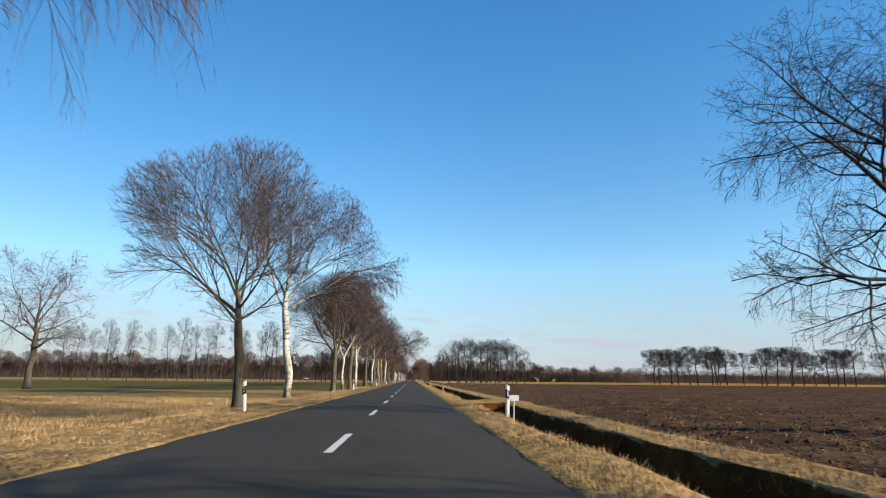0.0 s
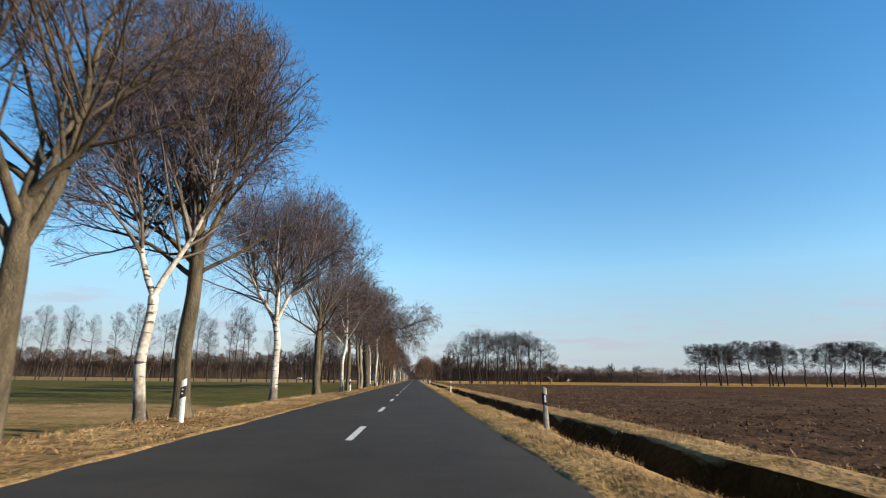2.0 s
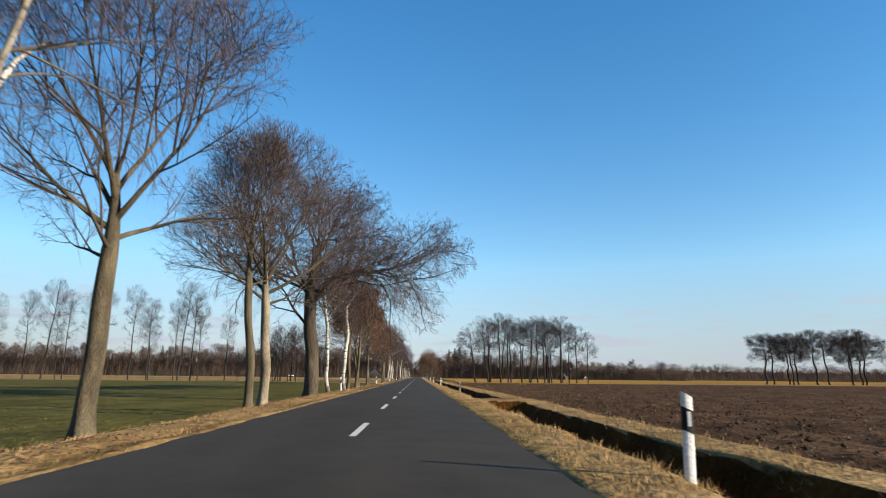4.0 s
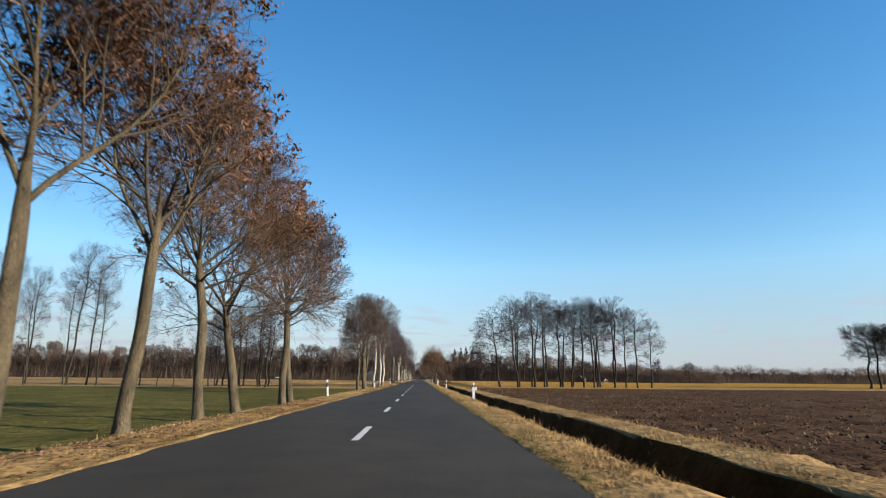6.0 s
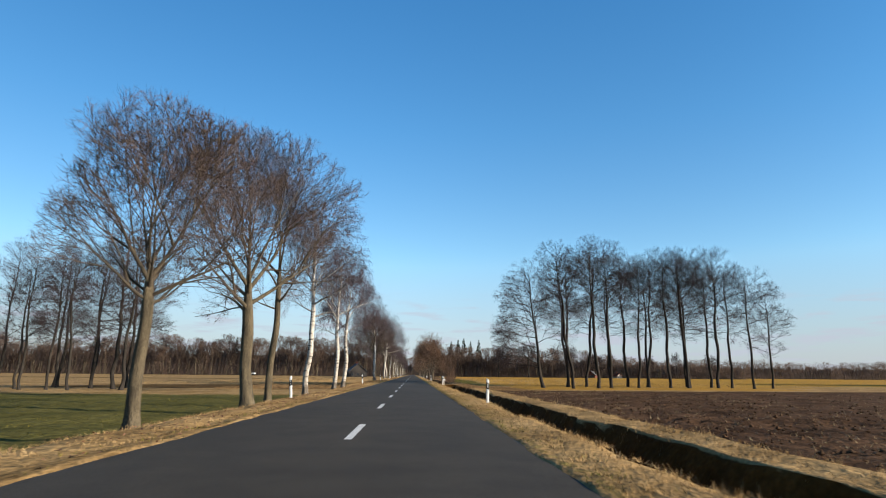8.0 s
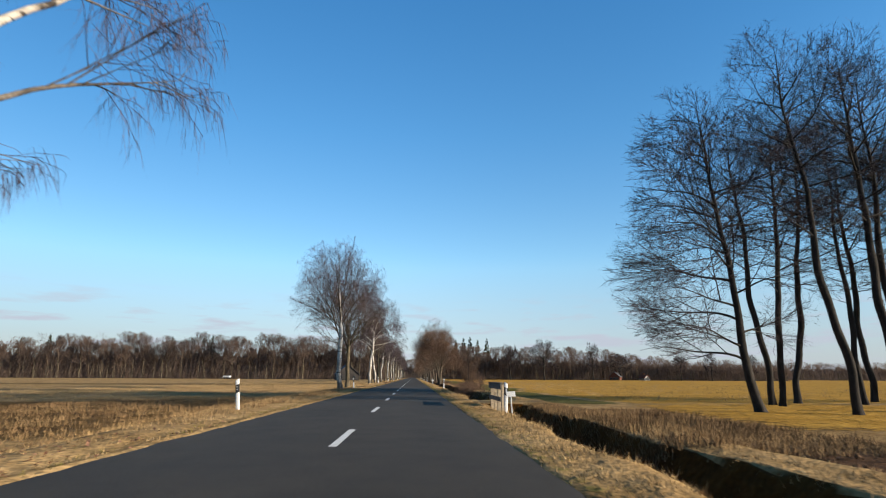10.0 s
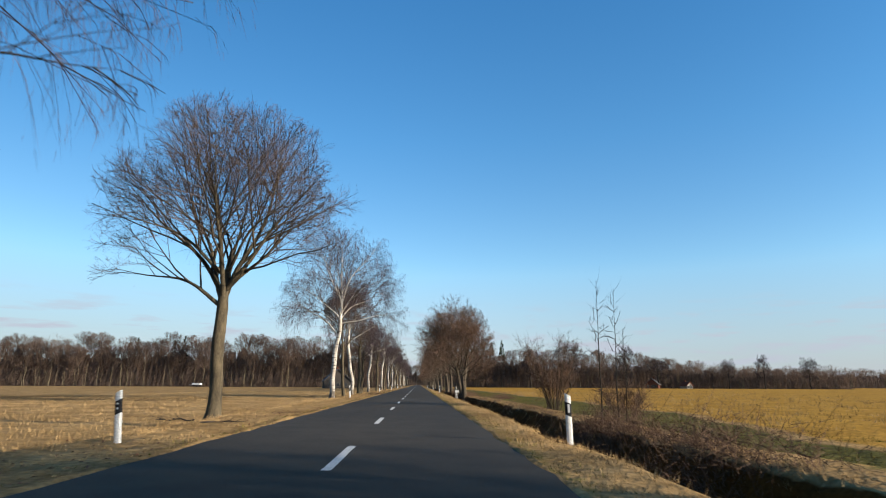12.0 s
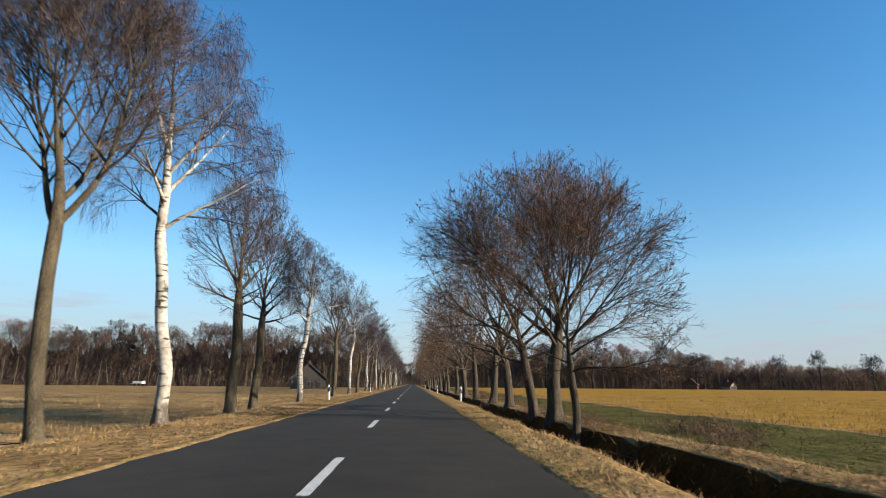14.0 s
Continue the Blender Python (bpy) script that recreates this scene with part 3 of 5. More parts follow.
def tree_wood(rng, kind, fork, H, left, right, lean, bend, leader, radius, limbs, counts):
    """All the wood of a tree: the stem's path and radii, the limbs, and the finer branches by level."""
    top = fork + leader * (H - fork)
    zs = np.concatenate([np.array([-0.25, 0.0, 0.12, 0.3, 0.6]), np.arange(1.0, top, 0.45), [top]])
    ph = rng.uniform(0, 6, 3)
    ease = np.minimum(1, np.maximum(zs, 0) / 1.5)
    sx_ = lean * np.maximum(zs, 0) / max(fork, 1) + bend * np.sin(zs * 0.8 + ph[0]) * ease + 0.3 * bend * np.sin(zs * 2.3 + ph[2]) * ease
    if leader > 0.5:
        sx_ = np.where(zs > fork, np.interp(fork, zs, sx_) + (sx_ - np.interp(fork, zs, sx_)) * 0.6, sx_)
    stem = np.stack([sx_, bend * 0.7 * np.sin(zs * 0.7 + ph[1]) * ease, zs], 1)
    k = np.clip((zs - fork) / max(top - fork, 0.5), 0, 1)
    rs_ = radius * np.where(zs < fork, 1.08 - 0.14 * np.maximum(zs, 0) / fork, 0.94 * (1 - k) ** 0.9)
    rs_ = np.maximum(rs_, 0.006) * (1 + 0.42 * np.exp(-np.maximum(zs, 0) / 0.22))
    lo = fork * (0.86 if kind not in ("oak", "birch") else 0.55 if kind == "oak" else 0.6)
    off = float(np.interp(fork, zs, sx_)) * 0.7
    lump = rng.uniform(0, 6, 3)
    edge = lambda p: in_crown(p, kind, lo, H, left, right, off, lump)

    def reach(base, way, length, slack=0.0):
        """Cut each branch to the crown's outline."""
        s = np.linspace(0.08, 1, 14)
        q = base[:, None] + way[:, None] * (length[:, None] * s[None])[..., None]
        ok = edge(q) < 1.0 + slack + rng.normal(0, 0.05, (len(base), 1))
        far = np.where(ok.any(1), s[14 - 1 - np.argmax(ok[:, ::-1], axis=1)], 0.16)
        return length * far

    habit = HABIT[kind][1:]
    plan = limbs or limb_plan(rng, kind, fork, top, H)
    base = np.array([[np.interp(l[0], zs, stem[:, 0]), np.interp(l[0], zs, stem[:, 1]), l[0]] for l in plan])
    az, el = np.radians([l[1] for l in plan]), np.radians([l[2] for l in plan])
    way = np.stack([np.cos(az) * np.cos(el), np.sin(az) * np.cos(el), np.sin(el)], 1)
    at_foot = np.interp(base[:, 2], zs, rs_)
    steps = 11
    if limbs:
        length = np.array([l[4] for l in plan])
        rise, tip = np.radians([l[2] for l in plan]), np.radians([l[3] for l in plan])
        out, p, wig = [base], base, rng.uniform(0, 6, (2, len(plan)))
        for s in range(steps):
            q = (s + 1) / steps
            e = tip + (rise - tip) * (1 - q) ** 1.6 + (0.3 if kind == "oak" else 0.15) * np.sin(q * 9 + wig[0])
            b = az + (0.26 if kind == "oak" else 0.15) * np.sin(q * 8 + wig[1])
            p = p + np.stack([np.cos(b) * np.cos(e), np.sin(b) * np.cos(e), np.sin(e)], 1) * (length / steps)[:, None]
            out.append(p)
        main = np.stack(out, 1)
    else:
        aim = unit(way + np.array([0, 0, habit[0][0] * 0.5]))
        length = reach(base, aim, np.full(len(plan), 1.2 * max(H - fork, right - left)))
        length = np.maximum(length * 0.95, 0.5)
        main = grow(rng, base, way, length, steps, *habit[0])
    share = (length / length.max()) ** 0.7
    r_main = tapered(np.minimum(at_foot * 0.72, radius * (0.74 if limbs and len(limbs) < 5 else 0.56 if limbs and kind == "maple" else 0.44 if kind not in ("alder", "slim") else 0.32) * share), steps, 0.08)
    # the top of the stem branches too
    crown_stem = zs >= fork * 0.97
    sets = [(main, length, r_main)]
    levels = []
    flat = 0.35 if kind in ("alder", "slim") else 0.9
    up = {"maple": 0.10, "wood": 0.3, "birch": 0.15, "oak": 0.1}.get(kind, 0.0)
    spec = ((5, 0.16, (22, 46), 0.95), (4, 0.14, (25, 52), 0.75), (2, 0.12, (26, 58), 0.75))
    if kind == "oak":
        spec = ((5, 0.2, (30, 58), 0.75), (4, 0.14, (34, 66), 0.6), (2, 0.12, (32, 70), 0.7))
    paths, ln, r = main, length, r_main
    for lv, (steps_, first, angle, ratio) in enumerate(spec):
        b, d, l, rr = offshoots(rng, paths, ln, r, counts[lv], first, angle, ratio, flat, up)
        if lv == 0 and crown_stem.sum() > 4 and leader > 0.8:
            sp, sr = stem[crown_stem][None], rs_[crown_stem][None]
            b2, d2, l2, r2 = offshoots(rng, sp, np.array([(H - fork) * 0.5]), sr, counts[0] * 3, 0.3, (30, 60), 0.6, flat, up)
            b, d, l, rr = np.concatenate([b, b2]), np.concatenate([d, d2]), np.concatenate([l, l2]), np.concatenate([rr, np.minimum(r2, radius * 0.2)])
        l = reach(b, d, l, 0.03 * lv)
        keep = l > (0.30, 0.16, 0.08)[lv]
        b, d, l, rr = b[keep], d[keep], l[keep], rr[keep]
        paths, ln = grow(rng, b, d, l, steps_, *habit[1 + lv]), l
        r = tapered(np.clip(rr, (0.012, 0.006, 0.003)[lv], (0.055, 0.016, 0.007)[lv]), steps_, 0.3)
        levels.append((paths, ln, r))
    return zs, stem, rs_, main, r_main, levels, edge


def leaf_mesh(rng, ends, n, size):
    """Curled dead leaves: two bent triangles each."""
    # leaves hang in bunches, most of them high in the crown
    order = np.argsort(ends[:, 2] + rng.normal(0, 1.2, len(ends)))[len(ends) // 3:]
    bunch = rng.choice(order, max(n // 9, 1))
    c = ends[rng.choice(bunch, n)] + rng.normal(0, 0.075, (n, 3))
    u = rng.normal(size=(n, 3))
    u /= np.linalg.norm(u, axis=1)[:, None]
    w = np.cross(u, rng.normal(size=(n, 3)))
    w /= np.linalg.norm(w, axis=1)[:, None]
    up = np.cross(u, w)
    s = size * rng.uniform(0.6, 1.3, (n, 1))
    v = np.stack([c - u * s, c + w * s * 0.5 + up * s * 0.25, c + u * s, c - w * s * 0.5 + up * s * 0.25], 1).reshape(-1, 3)
    f = np.arange(n * 4).reshape(-1, 4)
    return v, f


STYLE = {  # bark, limb bark, twig bark
    "maple": (BARK, LIMB, TWIG), "leafy": (BARK, LIMB, RED_TWIG), "birch": (None, LIMB, BIRCH_TWIG),
    "slim": (ALDER_BARK, ALDER_BARK, ALDER_TWIG), "oak": (OAK_BARK, DARK_LIMB, TWIG), "alder": (ALDER_BARK, ALDER_BARK, ALDER_TWIG), "redoak": (OAK_BARK, DARK_LIMB, RED_TWIG), "pale": (PALE_BARK, LIMB, TWIG)}


def birch_bark():
    m = mat("birch_bark", (0.34, 0.31, 0.27), (0.54, 0.51, 0.46), 1.2, (1, 1, 1), 8, 0.75, 0.3, 0.01)
    nt = m.node_tree
    b = nt.nodes["Principled BSDF"]
    col = b.inputs["Base Color"].links[0].from_socket
    # dark cross bands and knots
    marks = ramp(nt, noise_fac(nt, 1.0, 3, (2.2, 2.2, 11)), [(0.57, (0, 0, 0)), (0.66, (1, 1, 1))])
    col = mixed(nt, marks, col, (0.06, 0.052, 0.046))
    # torn dark patches and a grey bloom
    torn = ramp(nt, noise_fac(nt, 1.3, 5, (3.0, 3.0, 1.4)), [(0.60, (0, 0, 0)), (0.70, (1, 1, 1))])
    col = mixed(nt, torn, col, (0.05, 0.043, 0.037))
    bloom = ramp(nt, noise_fac(nt, 0.7, 3, (1, 1, 1)), [(0.35, (0.6, 0.57, 0.54)), (0.6, (1, 1, 1))])
    col = mixed(nt, 1.0, col, bloom, "MULTIPLY")
    # corky plates at the foot
    t = nt.nodes.new("ShaderNodeTexCoord")
    s = nt.nodes.new("ShaderNodeSeparateXYZ")
    nt.links.new(t.outputs["Object"], s.inputs[0])
    add = nt.nodes.new("ShaderNodeMath")
    add.operation = "MULTIPLY_ADD"
    nt.links.new(noise_fac(nt, 1.0, 4, (6, 6, 3)), add.inputs[0])
    add.inputs[1].default_value = 2.0
    nt.links.new(s.outputs["Z"], add.inputs[2])
    foot = nt.nodes.new("ShaderNodeMapRange")
    foot.inputs["From Min"].default_value, foot.inputs["From Max"].default_value = 1.95, 1.35
    nt.links.new(add.outputs[0], foot.inputs["Value"])
    col = mixed(nt, foot.outputs[0], col, (0.085, 0.07, 0.055))
    nt.links.new(col, b.inputs["Base Color"])
    return m


STYLE["birch"] = (birch_bark(), BIRCH_LIMB, BIRCH_TWIG)
STYLE["old_birch"] = (STYLE["birch"][0], DARK_LIMB, BIRCH_TWIG)


def build_tree(name, label, kind, at, fork, H, left, right, radius, seed, counts=(9, 6, 6, 3), thick=0.006, lean=0.0, bend=0.1, leader=0.3, leaves=0, group="", turn=0.0, look_as=None, limbs=None, white=0.055, twig_length=0.42, light=None):
    """counts: boughs a limb, branches a bough, twigs a branch, shoots a twig; thick: half the width of the finest shoots."""
    rng = np.random.default_rng(seed)
    light = thick > 0.0066 if light is None else light
    bark, limb, twig = STYLE[look_as or kind]
    zs, stem, rs_, main, r_main, levels, edge = tree_wood(rng, kind, fork, H, left, right, lean, bend, leader, radius, limbs, counts)
    root = tagged(new(name), label, "tree", group)
    root.matrix_basis = pose(*at, 0, 0, turn)
    # bark ridges and a fluted foot
    sides = 16
    a = np.arange(sides) * 2 * np.pi / sides
    ph = rng.uniform(0, 6, 4)
    foot = np.exp(-np.maximum(zs, 0) / 0.35)[:, None]
    ridge = 1 + 0.16 * foot * np.sin(5 * a + ph[0])[None] + 0.035 * np.sin(3 * a[None] + zs[:, None] * 1.3 + ph[1]) + 0.03 * np.sin(2 * a[None] - zs[:, None] * 2.6 + ph[2]) + rng.normal(0, 0.016, (len(zs), sides))
    part("trunk", mesh_of("trunk", *skin(stem[None], rs_[None], sides, ridge[None]), bark, True), root)
    for k in range(len(main)):
        solid = r_main[k, 0] > white or look_as == "white"
        part("limb", mesh_of("limb", *skin(main[k:k + 1], r_main[k:k + 1], 5 if light else 8), bark if solid else limb, True), root)
    boughs, branches, twigs = levels
    if not light:
        groups = [(*skin(boughs[0], np.maximum(boughs[2], thick), 4), 0), (*skin(branches[0][:, ::2], np.maximum(branches[2][:, ::2], thick), 3), 1), (*bent_blades(twigs[0], thick * 1.1, rng), 1)]
    else:
        groups = [(*skin(boughs[0][:, [0, 2, 5]], np.maximum(boughs[2][:, [0, 2, 5]], thick * 1.3), 3), 0), (*bent_blades(branches[0][:, [0, 2, 4]], thick * 1.3, rng), 1), (*slivers(twigs[0][:, 0], twigs[0][:, -1], thick * 1.1, rng), 1)]
    # shoots on every twig and along the branches
    n = counts[3]
    hang = {"birch": -2.4, "oak": -0.6, "alder": 0.12, "slim": 0.1}.get(kind, 0.3)
    ends = []
    for paths, many in ((twigs[0], n), (branches[0], n)):
        b, d, l, _ = offshoots(rng, paths, np.full(len(paths), twig_length), np.full(paths.shape[:2], thick), many, 0.15, (25, 60), 1.0, 0.4 if kind in ("alder", "slim") else 1.0, 0.0)
        d = unit(d + rng.normal(0, 0.2, d.shape) + [0, 0, hang])
        tip = b + d * l[:, None] * (1.8 if kind == "birch" else 1.0)
        groups.append((*slivers(b, tip, thick * 0.85, rng), 1))
        ends.append(tip)
    part("crown", mesh_mixed("crown", groups, [limb, twig], (0,)), root)
    if leaves:
        part("foliage", mesh_of("foliage", *leaf_mesh(rng, np.concatenate(ends), leaves, 0.05 if look_as == "redoak" else 0.075), LEAF, False), root, "withered brown leaves still hanging")
    return root


def gz(x, y):
    return float(land(x, y)) - 0.03


ROW = "trees along the road"
MAPLE = "bare maple with a grey trunk in the grass verge"
BIRCH = "bare white-barked birch with drooping twigs in the verge"
# kind, x, y, fork, height, reach left, reach right, trunk radius, lean, leader, leaves
FIRST_TREES = [
    ("birch", -7.0, 5.5, 4.5, 13.0, -4.0, 4.2, 0.20, 0.0, 0.5, 0),
    ("maple", -6.50, 23.0, 3.0, 10.6, -4.6, 3.0, 0.165, -0.28, 0.3, 0),
    ("birch", -6.80, 33.2, 4.8, 14.0, -4.2, 5.4, 0.185, -0.30, 0.3, 0),
    ("maple", -7.05, 53.7, 3.2, 11.2, -4.1, 3.8, 0.215, 0.12, 0.3, 0),
    ("birch", -6.70, 58.5, 3.1, 11.0, -3.0, 3.0, 0.13, -0.20, 0.0, 0),
    ("maple", -6.10, 59.4, 4.3, 12.0, -4.6, 2.7, 0.20, -0.05, 0.3, 0),
    ("birch", -6.80, 72.4, 3.7, 12.6, -3.8, 3.6, 0.165, -0.22, 0.0, 0),
    ("maple", -6.30, 81.9, 3.4, 13.5, -3.8, 4.0, 0.22, -0.10, 0.3, 0),
]
BEFORE_OAK = [
    ("maple", -6.7, 84.4, 3.6, 12.5, -3.4, 3.4, 0.16, 0.1, 0.3, 0),
    ("birch", -6.4, 95.7, 4.0, 12.5, -3.2, 3.4, 0.15, 0.1, 0.4, 0),
    ("maple", -6.4, 100.0, 3.6, 12.0, -3.4, 3.6, 0.18, 0.0, 0.3, 0),
    ("maple", -6.40, 111.0, 4.7, 11.0, -3.2, 2.2, 0.15, -0.28, 0.6, 0),
    ("maple", -6.30, 112.7, 4.3, 12.2, -4.4, 4.0, 0.185, -0.16, 0.3, 0),
    ("oak", -6.65, 125.4, 6.4, 16.4, -9.6, 11.0, 0.405, -0.30, 0.3, 0),
    ("birch", -6.55, 132.0, 5.3, 11.6, -2.7, 2.6, 0.13, -0.50, 0.7, 0),
    ("birch", -6.30, 139.0, 6.0, 13.6, -3.6, 2.8, 0.16, -0.05, 0.6, 0),
]
OAK_STRETCH = [
    ("leafy", -6.35, 142.3, 3.8, 10.2, -3.9, 3.4, 0.135, 0.0, 0.3, 8000),
    ("leafy", -5.95, 145.5, 3.5, 9.9, -3.0, 2.2, 0.13, 0.14, 0.3, 5000),
    ("leafy", -6.20, 150.3, 3.8, 10.0, -3.2, 2.4, 0.13, -0.36, 0.3, 2500),
    ("leafy", -6.60, 155.0, 2.9, 9.2, -3.6, 3.6, 0.155, -0.60, 0.3, 4200),
    ("maple", -6.10, 159.8, 3.6, 9.1, -2.8, 2.4, 0.14, -0.08, 0.3, 0),
    ("maple", -5.90, 160.6, 3.7, 9.0, -2.2, 2.9, 0.13, -0.40, 0.3, 0),
    ("maple", -6.20, 192.3, 2.9, 7.9, -2.1, 2.3, 0.135, -0.05, 0.2, 0),
    ("maple", -6.45, 202.1, 3.7, 11.2, -3.4, 4.3, 0.22, -0.28, 0.3, 0),
]
SECOND_TREES = [
    ("maple", -6.9, 207.2, 4.5, 11.5, -2.6, 3.0, 0.15, 0.1, 0.6, 0),
    ("birch", -6.40, 214.1, 4.5, 13.0, -2.6, 3.6, 0.15, 0.10, 0.6, 0),
    ("birch", -6.6, 228.0, 4.0, 12.6, -2.6, 3.2, 0.16, 0.1, 0.6, 0),
    ("birch", -6.4, 232.4, 4.2, 12.2, -2.6, 3.2, 0.16, 0.2, 0.6, 0),
    ("birch", -6.45, 277.8, 4.0, 14.2, -4.9, 4.2, 0.19, -0.22, 0.55, 0),
    ("maple", -7.62, 293.8, 4.2, 12.8, -5.0, 4.9, 0.23, 0.03, 0.3, 0),
    ("birch", -6.95, 319.4, 5.3, 15.0, -5.4, 5.6, 0.19, 0.26, 0.6, 0),
    ("maple", -7.30, 329.9, 4.4, 11.4, -2.4, 2.2, 0.145, -0.36, 0.4, 0),
]
LAST_TREES = [
    ("birch", -7.10, 335.0, 5.6, 13.8, -2.9, 3.4, 0.17, -0.50, 0.6, 0),
    ("maple", -6.95, 340.8, 4.2, 9.4, -2.0, 1.9, 0.19, -0.05, 0.3, 0),
    ("maple", -7.00, 344.1, 3.9, 9.2, -1.8, 2.1, 0.16, 0.10, 0.3, 0),
    ("birch", -7.00, 354.6, 4.8, 10.6, -2.3, 2.6, 0.16, 0.15, 0.3, 0),
    ("maple", -6.9, 369.0, 4.4, 11.0, -2.8, 3.6, 0.18, 0.1, 0.3, 0),
]
LEFT_ROW = FIRST_TREES + BEFORE_OAK + OAK_STRETCH + SECOND_TREES + LAST_TREES
OLD_OAK = [  # foot height, bearing, rise at the foot, rise at the tip, length
    (3.9, 178, 84, 26, 6.0), (5.9, 5, 50, 2, 11.4), (5.6, -32, 46, 6, 8.0), (6.1, 40, 46, 0, 8.5), (6.5, 185, 52, 2, 6.5), (6.6, 160, 74, 48, 7.5), (7.0, 60, 86, 72, 8.0),
    (6.9, 18, 62, 56, 7.5), (6.4, 222, 46, 6, 7.5), (6.4, 140, 46, 8, 7.5), (7.2, 272, 56, 22, 7.0), (7.2, 92, 56, 22, 7.0), (7.8, 310, 62, 30, 7.0)]
SHAPED = {
    125.4: OLD_OAK,
    58.5: [(3.1, 178, 70, 82, 6.0), (3.1, 4, 66, 80, 6.5), (5.0, 90, 50, 60, 3.0)],
    72.4: [(3.6, 180, 58, 72, 6.0), (3.7, 8, 60, 76, 6.5), (3.9, 100, 66, 78, 6.0), (3.9, 280, 55, 65, 5.0)],
    142.3: [(3.9, 20, 50, 62, 5.5), (4.1, 190, 70, 80, 5.5), (4.4, 120, 60, 72, 5.0), (4.6, 300, 55, 68, 5.0), (5.2, 60, 60, 70, 4.0), (5.2, 230, 55, 60, 4.0)],
}
SHAPED.update({
    293.8: [(4.2, 180, 44, 4, 4.7), (4.7, 4, 58, 40, 4.9), (4.4, 150, 60, 60, 6.5), (4.4, 20, 70, 74, 7.8), (4.5, 90, 62, 66, 6.5), (4.5, 270, 62, 66, 6.5), (4.6, 200, 56, 40, 6.0),
            (4.8, 340, 56, 44, 6.0), (5.0, 170, 74, 78, 7.6), (5.4, 220, 46, 14, 4.8), (5.6, 320, 50, 24, 4.8), (6.2, 60, 66, 60, 5.6)],
    59.4: [(3.7, 180, 38, 14, 4.6), (3.8, 4, 42, 24, 3.8), (4.0, 150, 48, 22, 4.4), (4.1, 218, 46, 18, 4.5), (4.3, 20, 76, 80, 7.2), (4.3, 165, 74, 80, 7.4), (4.6, 90, 64, 70, 6.4),
           (4.6, 270, 64, 70, 6.4), (4.9, 188, 54, 38, 5.0), (5.3, 335, 54, 46, 5.0), (6.2, 40, 62, 54, 5.0), (6.4, 205, 62, 52, 5.0)],
    53.7: [(3.1, 176, 56, 62, 6.6), (3.2, 4, 76, 80, 7.8), (3.5, 100, 58, 64, 6.4), (3.7, 262, 58, 64, 6.4), (4.5, 190, 46, 26, 4.2), (4.8, 215, 48, 32, 4.6), (4.2, 335, 48, 30, 4.8), (4.8, 30, 56, 44, 5.4), (5.2, 150, 62, 56, 5.6)],
    277.8: [(4.3, 175, 68, 58, 7.5), (4.4, 10, 68, 54, 6.6), (4.8, 90, 72, 66, 8.0), (5.2, 200, 60, 36, 5.6), (5.6, 340, 62, 42, 5.2), (6.0, 270, 68, 60, 7.0), (6.6, 140, 60, 40, 5.0), (7.0, 40, 66, 50, 5.5), (7.4, 230, 66, 50, 5.5), (4.2, 300, 40, 10, 3.0), (4.6, 8, 40, -8, 2.8)],
    33.2: [(4.9, 178, 58, 62, 5.6), (4.9, 2, 44, 16, 7.4), (5.3, 22, 56, 44, 6.4), (5.6, 160, 60, 58, 5.8), (6.0, 285, 50, 42, 5.4), (6.3, 95, 50, 42, 5.4), (6.8, 345, 60, 40, 5.6), (7.0, 200, 58, 52, 5.0), (7.6, 60, 66, 60, 5.0), (7.8, 250, 66, 60, 4.6)],
    5.5: [(6.3, 6, 34, -6, 4.5), (6.5, -35, 42, 8, 3.0), (5.5, 180, 40, 10, 4.5), (6.0, 120, 50, 30, 4.5), (6.4, 250, 50, 30, 4.5), (7.0, 60, 62, 50, 4.5), (7.6, 300, 62, 52, 4.5)],
    329.9: [(4.3, 172, 60, 80, 5.4), (4.4, 8, 62, 82, 5.6), (4.9, 80, 60, 76, 4.5), (5.5, 265, 60, 74, 4.5), (5.9, 200, 58, 76, 4.2), (6.3, 335, 60, 76, 4.2)],
    145.5: [(3.6, 10, 66, 76, 5.0), (3.7, 175, 62, 74, 5.0), (4.0, 90, 60, 70, 4.5), (4.0, 270, 60, 70, 4.5), (4.4, 40, 50, 60, 3.5), (4.4, 210, 50, 60, 3.5)],
    319.4: [(5.0, 178, 48, 30, 5.5), (6.0, 2, 24, 4, 5.0), (5.8, 150, 46, 10, 4.3), (6.3, 30, 55, 20, 4.8), (6.4, 205, 60, 20, 4.8), (6.8, 340, 64, 24, 5.0), (7.2, 90, 60, 30, 4.6), (7.2, 270, 60, 30, 4.6), (7.6, 20, 76, 50, 6.7), (7.8, 170, 78, 52, 6.7), (8.6, 100, 80, 66, 5.6)],
})
made = []
HERO = (23.0, 33.2, 53.7, 59.4, 202.1, 277.8, 293.8, 319.4, 329.9, 335.0)
